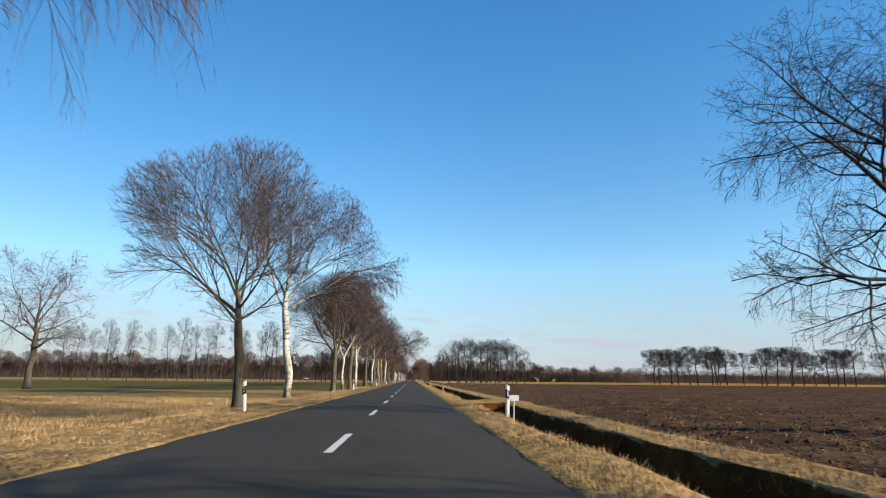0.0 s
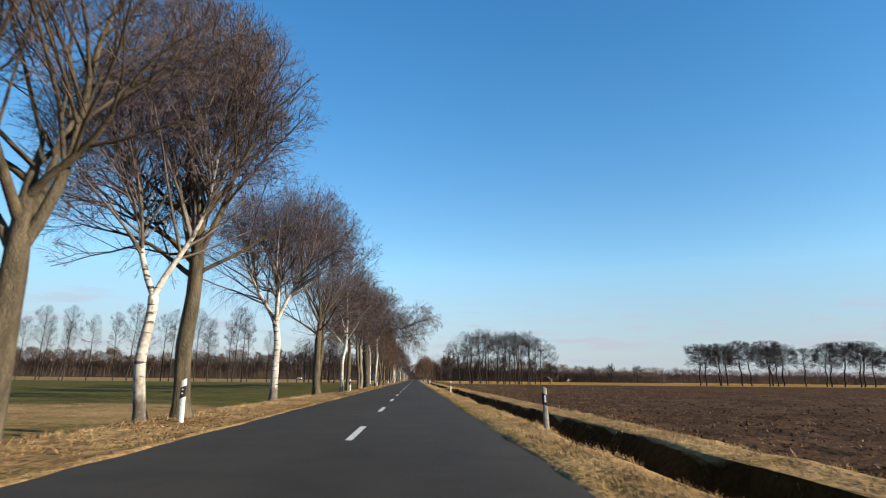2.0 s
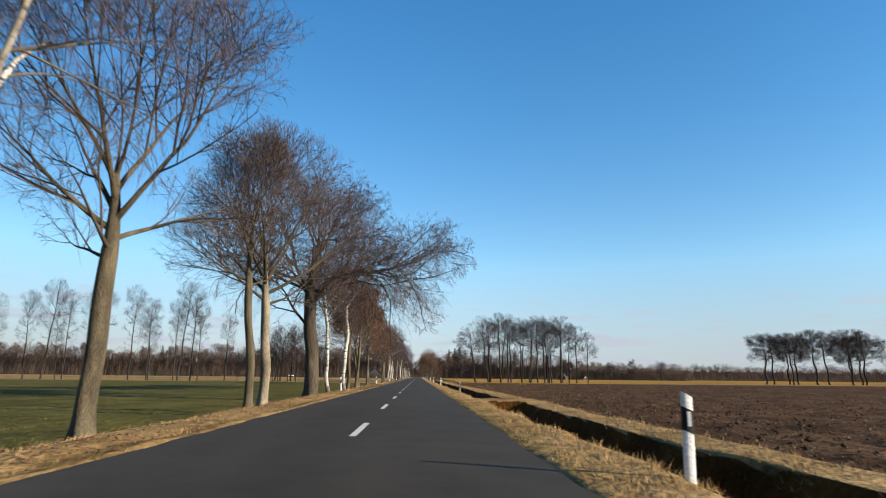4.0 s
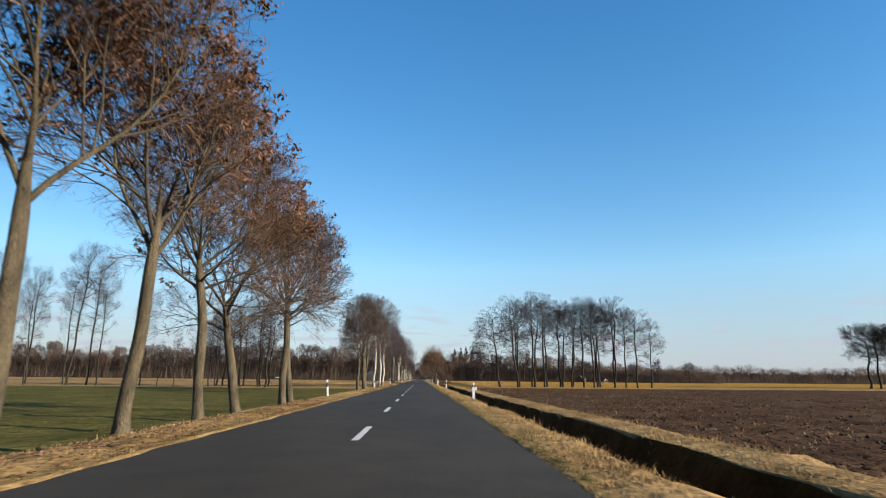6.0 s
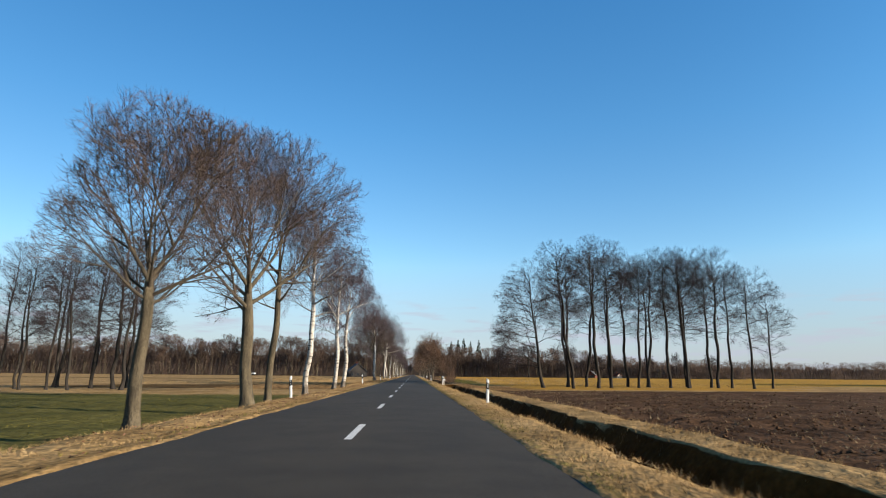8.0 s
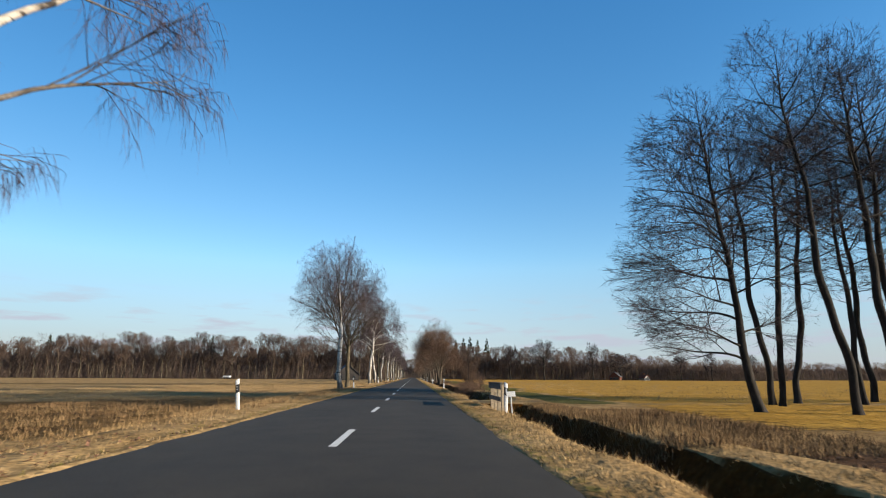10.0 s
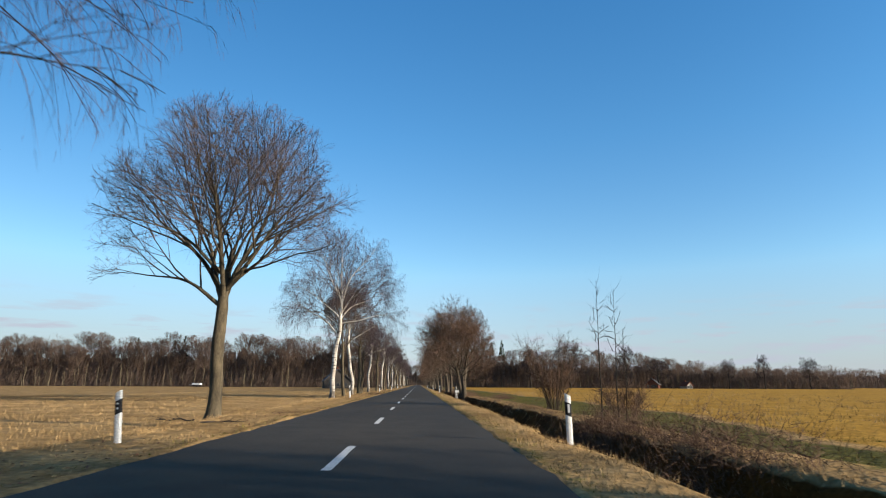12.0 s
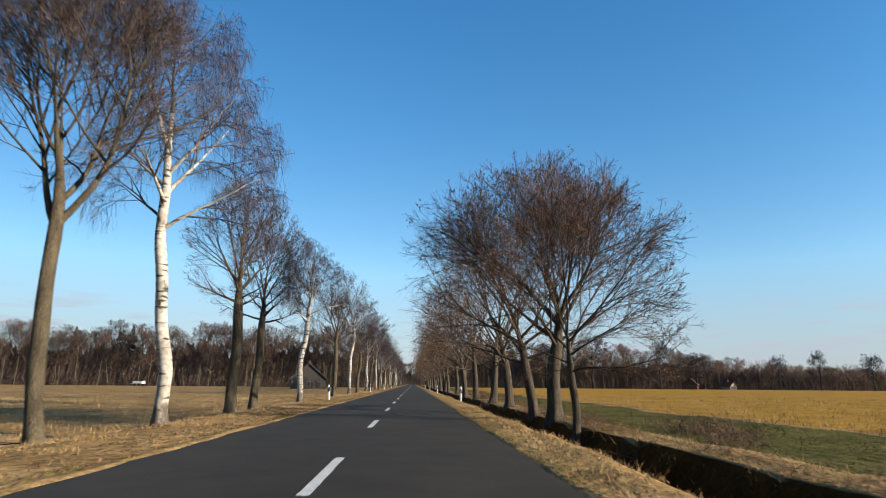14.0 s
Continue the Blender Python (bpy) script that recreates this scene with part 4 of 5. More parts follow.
for k, (kind, x, y, fork, H, a, b, rad, lean, leader, leaves) in enumerate(LEFT_ROW):
    leader = max(leader, 0.72) if kind == "birch" and y not in SHAPED else leader
    label = {"maple": MAPLE, "birch": BIRCH, "oak": "mighty old oak with a thick trunk and spreading bare limbs",
             "leafy": "young oak still holding withered brown leaves beside the road"}[kind]
    label = "bare maple with pale tan bark leaning over the verge" if y == 112.7 else label
    name = {"maple": "maple_tree", "birch": "birch_tree"}.get(kind, "oak_tree")
    counts = (18, 10, 7, 3) if kind == "oak" else (11, 8, 7, 3) if y in HERO else (8, 6, 5, 2) if y > 338 else (10, 7, 6, 3)
    if kind == "birch":
        counts = (9, 6, 5, 2)
    if SHAPED.get(y) and kind != "oak":
        counts = (max(counts[0], int((190 if kind == "birch" else 110) / len(SHAPED[y]))), *counts[1:])
    made.append(build_tree(name, label, kind, (x, y, gz(x, y)), fork, H, a, b, rad, 100 + k, counts, {"oak": 0.006, "birch": 0.0047}.get(kind, 0.0052), lean, 0.07 if kind != "birch" else 0.13, leader, leaves, ROW,
                           limbs=SHAPED.get(y), look_as={112.7: "pale", 277.8: "old_birch"}.get(y), white=0.2 if y in (277.8, 112.7) else 0.06 if kind == "birch" else 0.055, twig_length=0.55 if y in (319.4, 335.0) else 0.4))

# the avenue goes on: lighter trees, each mesh shared
far_kinds = [
    build_tree("birch_tree", BIRCH, "birch", (-6.8, 380.5, gz(-6.8, 380.5)), 4.5, 12.0, -2.8, 3.2, 0.16, 301, (5, 4, 4, 2), 0.012, 0.2, 0.15, 0.6, 0, ROW),
    build_tree("maple_tree", MAPLE, "maple", (-6.9, 391.0, gz(-6.9, 391)), 4.0, 11.5, -3.2, 3.6, 0.18, 302, (5, 4, 4, 2), 0.012, 0.1, 0.12, 0.3, 0, ROW),
    build_tree("birch_tree", BIRCH, "birch", (-6.8, 402.0, gz(-6.8, 402)), 4.2, 11.5, -2.6, 3.2, 0.15, 303, (5, 4, 4, 2), 0.012, 0.2, 0.15, 0.5, 0, ROW),
    build_tree("maple_tree", MAPLE, "maple", (-6.9, 413.0, gz(-6.9, 413)), 3.6, 12.5, -3.4, 4.2, 0.2, 304, (5, 4, 4, 2), 0.012, 0.1, 0.12, 0.3, 0, ROW)]
rs = random.Random(5)
for k in range(23):
    y = 423 + k * 10.5 + rs.uniform(-2, 2)
    x = -6.9 + rs.uniform(-0.3, 0.3)
    copy_thing(far_kinds[k % 4], pose(x, y, gz(x, y), 0, 0, rs.uniform(0, 360)))

# dense oak row on the far bank of the ditch
RIGHT = "bare reddish-brown oak on the far ditch bank"
oaks = []
for k, (x, y, fork, H, a, b, rad, lean) in enumerate([
        (4.95, 336.6, 2.5, 9.1, -2.9, 3.9, 0.12, -0.05), (5.3, 340.6, 2.6, 10.6, -5.8, 3.8, 0.26, 0.1), (5.2, 344.2, 2.2, 11.0, -6.0, 4.2, 0.2, -0.3),
        (5.5, 352.5, 2.2, 14.0, -5.6, 3.6, 0.24, -0.2), (5.6, 360.5, 2.2, 14.8, -5.6, 3.8, 0.24, 0.2), (5.6, 371.5, 2.4, 15.2, -5.8, 3.8, 0.24, -0.2)]):
    oaks.append(build_tree("oak_tree", RIGHT if k else "slim young oak with reddish twigs on the ditch bank", "leafy", (x, y, gz(x, y) + 0.02), fork, H, a, b, rad, 400 + k, ((10, 7, 6, 3), (10, 7, 6, 3), (8, 6, 5, 2), (6, 5, 4, 2), (6, 5, 4, 2), (6, 5, 4, 2))[k], 0.006 if k < 2 else 0.009, lean, 0.1, 0.3, 900 if k < 2 else 250, ROW, look_as="redoak", twig_length=0.3))
for k in range(23):
    y = 379 + k * 9.6 + rs.uniform(-1.5, 1.5)
    x = 5.6 + rs.uniform(-0.4, 0.4)
    copy_thing(oaks[3 + k % 3], pose(x, y, gz(x, y), 0, 0, rs.choice((0, 15, -15, 30))))

# alder stands in the fields
ALDER = "tall bare dark alder at the field edge"
stand = "alders in the fields"
SWEEPING = [(2.4 + 0.62 * k, (180, 205, 25, 160, 190, 330, 172, 220)[k % 8], 24, (-4, 6, 12)[k % 3], (5.1, 4.6, 3.7)[k % 3] * (1.0 if k < 14 else 0.75)) for k in range(21)]
alders = []
for k, (H, fork, w) in enumerate([(16.8, 1.4, 6.4), (18.6, 6.4, 3.9), (19.6, 7.2, 4.3), (18.0, 6.0, 3.7), (15, 3.4, 3.4)]):
    alders.append(build_tree("alder_tree", ALDER, "alder" if k else "slim", ((15.9, 21.0, 22.9, 27.0, 49.2)[k], (251.2, 258.5, 251.5, 259, 258)[k], -0.5), fork, H, -w, w, (0.21, 0.17, 0.19, 0.16, 0.14)[k], 500 + k, (7, 5, 3, 2) if k else (10, 7, 5, 2), 0.0062 if k else 0.006, (-0.24, -0.5, -0.3, -0.2, 0.1)[k], 0.13, 0.94, 0, stand, limbs=SWEEPING if k == 0 else None, twig_length=0.6, light=k > 0))
for k, (x, y, lean, s) in enumerate([(19.2, 249.5, -4, 1.0), (25.5, 254.5, -3, 1.0), (29.5, 255.5, -4, 1.0), (32.3, 259, -2, 1.02), (34.2, 256.5, 2, 1.0), (37.6, 258, -3, 1.04), (38.4, 260, 4, 0.98), (41.0, 257, -2, 1.0), (44.0, 259, 1, 0.97), (45.4, 256, 3, 0.9), (30.8, 263, 1, 1.0), (40, 264, 0, 0.98), (20.3, 256.5, -9, 0.94), (24.2, 261, -8, 0.97), (33.3, 262, -3, 1.04), (36.0, 255, 3, 1.03), (42.6, 262, 4, 0.95)]):
    t = copy_thing(alders[1 + k % 3], pose(x, y, -0.55, 0, lean * 0.5, 67 * k))
    t.scale = (s, s, s)
# a ragged belt across the pasture
slim = [build_tree("alder_tree", "slender bare alder with fine level branches", "slim", (-25.5, 232.0, -0.5), 3.2, 16.0, -3.3, 3.3, 0.15, 540, (7, 5, 3, 2), 0.0065, 0.1, 0.16, 0.96, 0, stand, twig_length=0.55, light=True),
        build_tree("alder_tree", "slender bare alder with fine level branches", "slim", (-27.2, 234.0, -0.5), 4.5, 17.0, -3.0, 3.0, 0.16, 541, (7, 5, 3, 2), 0.0065, -0.1, 0.2, 0.96, 0, stand, twig_length=0.55, light=True)]
belt = [-29.0, -31.0, -33.2, -35.0, -37.5, -39.5, -43.7, -47.4, -52.5, -54.5, -57.0, -59.0, -64, -66, -69, -76, -79, -83, -86.5, -91, -95, -101, -108, -111, -115, -119, -123, -128, -133]
for k, x in enumerate(belt):
    s = (0.86, 0.78, 0.84, 0.74, 0.9)[k % 5] * (0.62 if x in (-43.7, -39.5) else 1.0) * (1.42 if x < -50 else 1.0)
    t = copy_thing(alders[1 + k % 3] if x < -45 and k % 6 else slim[k % 2], pose(x, 232.5 + rs.uniform(-3, 3), -0.55, 0, rs.uniform(-5, 5), rs.uniform(0, 360)))
    wide = 0.62 if x < -45 else 0.85
    t.scale = (s * wide, s * wide, s)
for k, (x, y) in enumerate(((-26.3, 237), (-28.3, 239), (-30.2, 236), (-32.3, 240), (-34.4, 238), (-36.5, 241))):
    t = copy_thing(slim[k % 2], pose(x, y, -0.55, 0, rs.uniform(-6, 6), rs.uniform(0, 360)))
    t.scale = (0.95, 0.95, rs.uniform(0.88, 1.0))
# a broad stand of old trees beyond the ploughed field: bare stems below flat, merging crowns
broad = [build_tree("alder_tree", "old bare alder with a flat spreading crown beyond the ploughed field", "alder", (119 + 7 * k, 286 - 4 * k, -0.5), 6.5, 17.5, -5.8, 5.8, 0.24, 545 + k, (7, 5, 3, 2), 0.016, 0.3 - 0.5 * k, 0.25, 0.9, 0, stand, twig_length=0.9) for k in range(2)]
for k, x in enumerate((115, 123, 127, 131, 134.5, 140, 144, 147, 152, 157, 167, 171, 175, 179, 183, 190, 195, 199, 208, 213, 219, 226)):
    s = rs.uniform(0.9, 1.12)
    t = copy_thing(broad[k % 2], pose(x + 6.5, 286 + rs.uniform(-6, 6), -0.55, 0, rs.uniform(-4, 4), rs.uniform(0, 360)))
    t.scale = (s, s, s)
# old trees that rise above the far wood
rising = build_tree("oak_tree", "tall bare old oak rising above the far wood", "oak", (76, 566, -0.5), 8.0, 26.0, -9.5, 9.5, 0.5, 548, (9, 6, 5, 2), 0.045, 0.0, 0.2, 0.4, 0, "oaks above the far wood", look_as="alder")
for x, y, s, w, turn in ((104, 563, 0.92, 0.6, 40), (121, 566, 0.66, 1.1, 110), (157, 565, 0.64, 0.8, 200), (176, 566, 0.74, 0.6, 290), (199, 565, 0.68, 0.9, 20), (56, 566, 0.86, 0.8, 70)):
    t = copy_thing(rising, pose(x, y, -0.5, 0, 0, turn))
    t.scale = (s * w, s * w, s)
# lone trees
build_tree("oak_tree", "lone bare oak standing in the dry meadow", "oak", (-45.5, 73, -0.5), 5.0, 20.0, -6.9, 6.9, 0.36, 530, (9, 6, 4, 2), 0.014, 0.0, 0.2, 0.3)
build_tree("alder_tree", "big bare alder with low sweeping boughs beside the field", "oak", (16.4, 17.0, -0.5), 3.6, 17.5, -6.7, 6.2, 0.3, 531, (11, 8, 6, 2), 0.006, 0.0, 0.2, 0.5, 0, look_as="alder")
build_tree("alder_tree", "big bare alder with low sweeping boughs beside the field", "oak", (14.0, -2.0, -0.5), 2.6, 13.0, -5.0, 5.0, 0.26, 532, (8, 6, 4, 2), 0.009, 0.0, 0.2, 0.5, 0, look_as="alder")


# ---- scrub along the ditch ----
def build_bush(x, y, H, reach, seed, n=420, low=0.7, name="bush", label="bare many-stemmed willow bush on the ditch bank", thick=0.005):
    rng = np.random.default_rng(seed)
    root = tagged(new(name), label, "bush")
    root.matrix_basis = pose(x, y, gz(x, y))
    stems = 20
    pieces, twigs = [], []
    for k in range(stems):
        a = rng.uniform(0, 2 * math.pi)
        tip = np.array([math.cos(a) * reach * rng.uniform(0.3, 1), math.sin(a) * reach * rng.uniform(0.3, 1), H * rng.uniform(low, 1)])
        ks = np.linspace(0, 1, 9)[:, None]
        line = np.array([0.42 * math.cos(a), 0.42 * math.sin(a), 0]) * rng.uniform(0.2, 1) + tip * np.concatenate([ks ** 1.3, ks ** 1.3, ks], 1) + rng.normal(0, 0.04, (9, 3)) * ks
        r = np.linspace(0.006 * H, 0.006, 9)
        pieces.append(tubes(line[:-1], line[1:], r[:-1], r[1:], 5))
        m = n // stems
        u = rng.uniform(0.2, 1, m) * 7.99
        p0 = line[u.astype(int)] + (line[np.minimum(u.astype(int) + 1, 8)] - line[u.astype(int)]) * (u % 1)[:, None]
        d = rng.normal(0, 0.6, (m, 3)) + [0, 0, 0.75]
        d /= np.linalg.norm(d, axis=1)[:, None]
        p1 = p0 + d * rng.uniform(0.25, 0.9, (m, 1))
        o = np.full(m, thick)
        twigs.append(spikes(p0, p1, o))
        j = np.repeat(np.arange(m), 5)
        w = rng.uniform(0.2, 1, len(j))[:, None]
        q0 = p0[j] * (1 - w) + p1[j] * w
        g = d[j] + rng.normal(0, 0.5, (len(j), 3))
        twigs.append(slivers(q0, q0 + g * rng.uniform(0.15, 0.4, (len(j), 1)), thick * 0.9, rng))
    for v, f in pieces:
        part("stem", mesh_of("stem", v, f, LIMB, True), root)
    part("crown", mesh_of("crown", *joined(twigs), RED_TWIG, False), root)
    return root


build_bush(7.4, 303.6, 4.3, 2.2, 601, 1400, 0.42, thick=0.0048)
build_bush(7.3, 292.3, 1.2, 0.8, 603, 420)

for x, y, H, r, seed in ((6.25, 291.5, 5.1, 0.024, 610), (6.75, 291.2, 4.8, 0.022, 611), (7.25, 291.9, 3.4, 0.016, 612)):
    build_tree("alder_sapling", "slender bare alder sapling rising from the ditch scrub", "slim", (x, y, gz(x, y)), 1.0, H, -0.5, 0.5, r, seed, (2, 2, 2, 1), 0.003, 0.02, 0.05, 0.97, twig_length=0.2)


def build_brush():
    """Bramble and dead stalks on the banks, one tangle."""
    rng = np.random.default_rng(620)
    spots = [(rng.uniform(5.5, 6.6), rng.uniform(284, 345), rng.uniform(0.25, 0.6)) for _ in range(34)]
    spots += [(rng.uniform(5.2, 6.6), rng.uniform(262, 290), rng.uniform(0.25, 0.5)) for _ in range(16)]
    spots += [(rng.uniform(5.0, 6.4), rng.uniform(281, 292), rng.uniform(0.7, 1.3)) for _ in range(36)]
    spots += [(rng.normal(9.3, 0.7), rng.normal(337, 1.0), rng.uniform(0.5, 0.9)) for _ in range(12)]
    spots += [(rng.uniform(4.8, 9), rng.uniform(330, 420), rng.uniform(0.5, 1.1)) for _ in range(50)]
    out = []
    for x, y, h in spots:
        m = 46
        base = np.stack([rng.normal(x, 0.4, m), rng.normal(y, 0.5, m), np.zeros(m)], 1)
        base[:, 2] = land(base[:, 0], base[:, 1]) - 0.02
        d = rng.normal(0, 0.55, (m, 3)) + [0, 0, 1.0]
        d /= np.linalg.norm(d, axis=1)[:, None]
        ln = h * rng.uniform(0.5, 1.2, (m, 1))
        mid = base + d * ln * 0.6
        end = mid + (d + rng.normal(0, 0.5, (m, 3)) + [0, 0, -0.4]) * ln * 0.5
        o = np.full(m, 0.007)
        out += [spikes(base, mid, o), slivers(mid, end, 0.006, rng), slivers((base + mid) / 2, (base + mid) / 2 + (end - mid)[::-1] * 1.2, 0.006, rng)]
    tagged(new("scrub", mesh_of("scrub", *joined(out), RED_TWIG, False)), "tangled reddish-brown brambles on the ditch bank", "scrub", kind="stuff")


build_brush()


# ---- far woods ----
def wood_tree(seed, H, counts):
    """A far tree: crown of twigs on a few limbs."""
    rng = np.random.default_rng(seed)
    zs, stem, rs_, main, r_main, levels, edge = tree_wood(rng, "wood", H * 0.34, H, -H * 0.26, H * 0.26, 0.3, 0.25, 0.5, 0.2, None, counts)
    out = [(*skin(stem[::3][None], np.maximum(rs_, 0.07)[::3][None], 4), 2), (*bent_blades(main[:, [0, 6, -1]], 0.12, rng), 0)]
    for (paths, ln, r), w in zip(levels, (0.08, 0.05, 0.036)):
        out.append((*slivers(paths[:, 0], paths[:, -1], w, rng), 0))
    b, d, l, _ = offshoots(rng, levels[2][0], np.full(len(levels[2][0]), 0.9), np.ones(levels[2][0].shape[:2]), 2, 0.2, (25, 60), 1.0, 1.0, 0.2)
    out.append((*slivers(b, b + d * l[:, None], 0.034, rng), 0))
    return out


def conifer(seed, H):
    """A slim far conifer: tiers of hanging boughs round a stem."""
    rng = np.random.default_rng(seed)
    n = 220
    u = rng.uniform(0.18, 1, n)
    a = rng.uniform(0, 6.28, n)
    p0 = np.stack([0 * u, 0 * u, H * u], 1)
    w = H * 0.2 * (1.05 - u) * rng.uniform(0.7, 1.2, n)
    p1 = p0 + np.stack([np.cos(a) * w, np.sin(a) * w, -0.25 * w], 1)
    return (*slivers(p1, p0, 0.5, rng), 3), (*slivers(p0 * [1, 1, 0.0], p0 * [1, 1, 0.0] + [0, 0, H * 0.5], 0.15, rng), 2)


def build_wood(name, label, rows, seed, pines=(), dense=True):
    """rows: (x0, x1, y, height, spacing, fall), trees crown to crown over a thicket; pines: far conifers."""
    rng = np.random.default_rng(seed)
    kinds = [wood_tree(seed + k, 20.0, (5, 4, 4) if dense else (4, 3, 2)) for k in range(6)]
    fir = conifer(seed, 18.0)
    out = []

    def plant(shapes, x, y, s, w):
        a = rng.uniform(0, 6.28)
        rot = np.array([[math.cos(a) * w, -math.sin(a) * w, 0], [math.sin(a) * w, math.cos(a) * w, 0], [0, 0, s]])
        for v, f, slot in shapes:
            out.append((v @ rot.T + [x, y, -0.5], f, slot))

    for x, y, s in pines:
        plant(fir, x, y, s, s)
    for x0, x1, y, h, gap, fall in rows:
        x = x0
        while x < x1:
            drop = 1 - fall * (x - x0) / (x1 - x0)
            s = h / 20 * rng.choice((0.76, 0.86, 0.92, 0.96, 1.0, 1.04)) * (1 + 0.12 * float(wobble(x, 0 * x, 0.045, seed))) * drop
            plant(kinds[rng.integers(6)], x, y + rng.uniform(-5, 5), s, s * rng.uniform(0.9, 1.25) * max(1.0, gap / 4.5))
            x += gap * rng.uniform(0.5, 1.5)
        # the thicket: a ragged mass of twigs before a dim inside
        m = int((x1 - x0) * 360 / gap)
        q0 = np.stack([rng.uniform(x0, x1, m), y - 1 + rng.uniform(-3, 5, m), np.zeros(m)], 1)
        tall = h * (1 - fall * (q0[:, 0] - x0) / (x1 - x0)) * (0.86 + 0.13 * wobble(q0[:, 0], 0 * q0[:, 0], 0.22, seed) + 0.06 * wobble(q0[:, 0], 0 * q0[:, 0], 0.9, seed))
        q0[:, 2] = -0.6 + rng.uniform(0, 1, m) ** 1.25 * tall
        q1 = q0 + rng.normal(0, 0.8, (m, 3)) + [0, 0, 0.7]
        out.append((*slivers(q0, q1, 0.075 * max(1.0, gap / 6), rng), 0))
        xs = np.arange(x0, x1, 0.9)
        k = np.linspace(0, 1, 5)[:, None]
        hh = h * (1 - fall * (xs - x0) / (x1 - x0)) * (0.60 + 0.10 * wobble(xs, xs * 0, 0.3, seed) + rng.uniform(-0.10, 0.10, len(xs)))[None]
        v = np.stack([xs[None] + 0 * k, y + 1 + 3 * k + rng.uniform(-0.2, 0.2, (5, len(xs))), -0.6 + hh * k], -1)
        i = np.arange(v.shape[0] * v.shape[1]).reshape(v.shape[:2])
        out.append((v.reshape(-1, 3), np.stack([i[:-1, :-1], i[:-1, 1:], i[1:, 1:], i[1:, :-1]], -1).reshape(-1, 4), 1))
        # pale stems along the edge
        m = int((x1 - x0) * 1.1 / gap)
        q0 = np.stack([rng.uniform(x0, x1, m), y - 7 + rng.uniform(-2, 2, m), np.full(m, -0.6)], 1)
        q1 = q0 + np.stack([rng.normal(0, 0.04, m) * h, 0 * q0[:, 0], h * rng.uniform(0.25, 0.5, m)], 1)
        o = rng.uniform(0.07, 0.15, m)
        out.append((*tubes(q0, q1, o, o * 0.6, 4), 2))
    tagged(new(name, mesh_mixed(name, out, [FAR_TWIG, FAR_WOOD, BARK, EVERGREEN])), label, "woodland", kind="stuff")


build_wood("woodland", "leafless brown wood along the far edge of the meadow", [(-420, -14, 534, 19, 4.2, 0), (-420, -14, 552, 24, 4.6, 0)], 71, [(x, 556, s) for x, s in ((-134, 1.25), (-117, 1.2), (-112, 1.3), (-200, 1.3), (-215, 1.2), (-60, 1.1))])
build_wood("woodland", "leafless brown wood behind the golden stubble field", [(10, 230, 576, 19, 4.2, 0.55), (10, 230, 594, 25, 4.6, 0.6)], 72, [(x, 602, 1.4 + 0.06 * (k % 3)) for k, x in enumerate((27, 32, 36, 41, 47))])
build_wood("woodland", "distant leafless wood on the horizon", [(140, 1300, 770, 17, 8, 0.2), (180, 1300, 802, 20, 9, 0.2), (-1200, -400, 640, 20, 9, 0)], 73, dense=False)
build_wood("woodland", "distant leafless wood where the road ends", [(-80, 80, 890, 22, 5, 0)], 74)


# ---- road furniture ----
def build_dashes():
    bm = bmesh.new()
    bmesh.ops.create_grid(bm, x_segments=3, y_segments=24, size=0.5)
    rg = random.Random(3)
    for v in bm.verts:
        edge = abs(v.co.x) > 0.49 or abs(v.co.y) > 0.49
        v.co = Vector((v.co.x * 0.135 + (rg.uniform(-0.006, 0.006) if edge else 0), v.co.y * 3.0 + (rg.uniform(-0.02, 0.02) if abs(v.co.y) > 0.49 else 0), 0.0))
    me = bm_mesh("lane_dash", bm, PAINT)
    for k in range(-2, 85):
        ob = part("lane_dash", me, ROAD)
        ob.matrix_basis = pose(-1.19, 10.6 + 9 * k, 0.004)


build_dashes()


def prism(outline, z0, z1, slant, material, name):
    """An upright prism over an outline; its ends slope by slant across x."""
    bm = bmesh.new()
    n = len(outline)
    lo = [bm.verts.new((x, y, z0[0] + z0[1] * x)) for x, y in outline]
    hi = [bm.verts.new((x, y, z1[0] + z1[1] * x)) for x, y in outline]
    bm.faces.new(lo[::-1])
    bm.faces.new(hi)
    for k in range(n):
        bm.faces.new((lo[k], lo[(k + 1) % n], hi[(k + 1) % n], hi[k]))
    return bm_mesh(name, bm, material)


def oval(w, d, n=14):
    return [(w * math.copysign(abs(math.cos(a)) ** 0.7, math.cos(a)), d * math.copysign(abs(math.sin(a)) ** 0.8, math.sin(a))) for a in (2 * math.pi * k / n for k in range(n))]


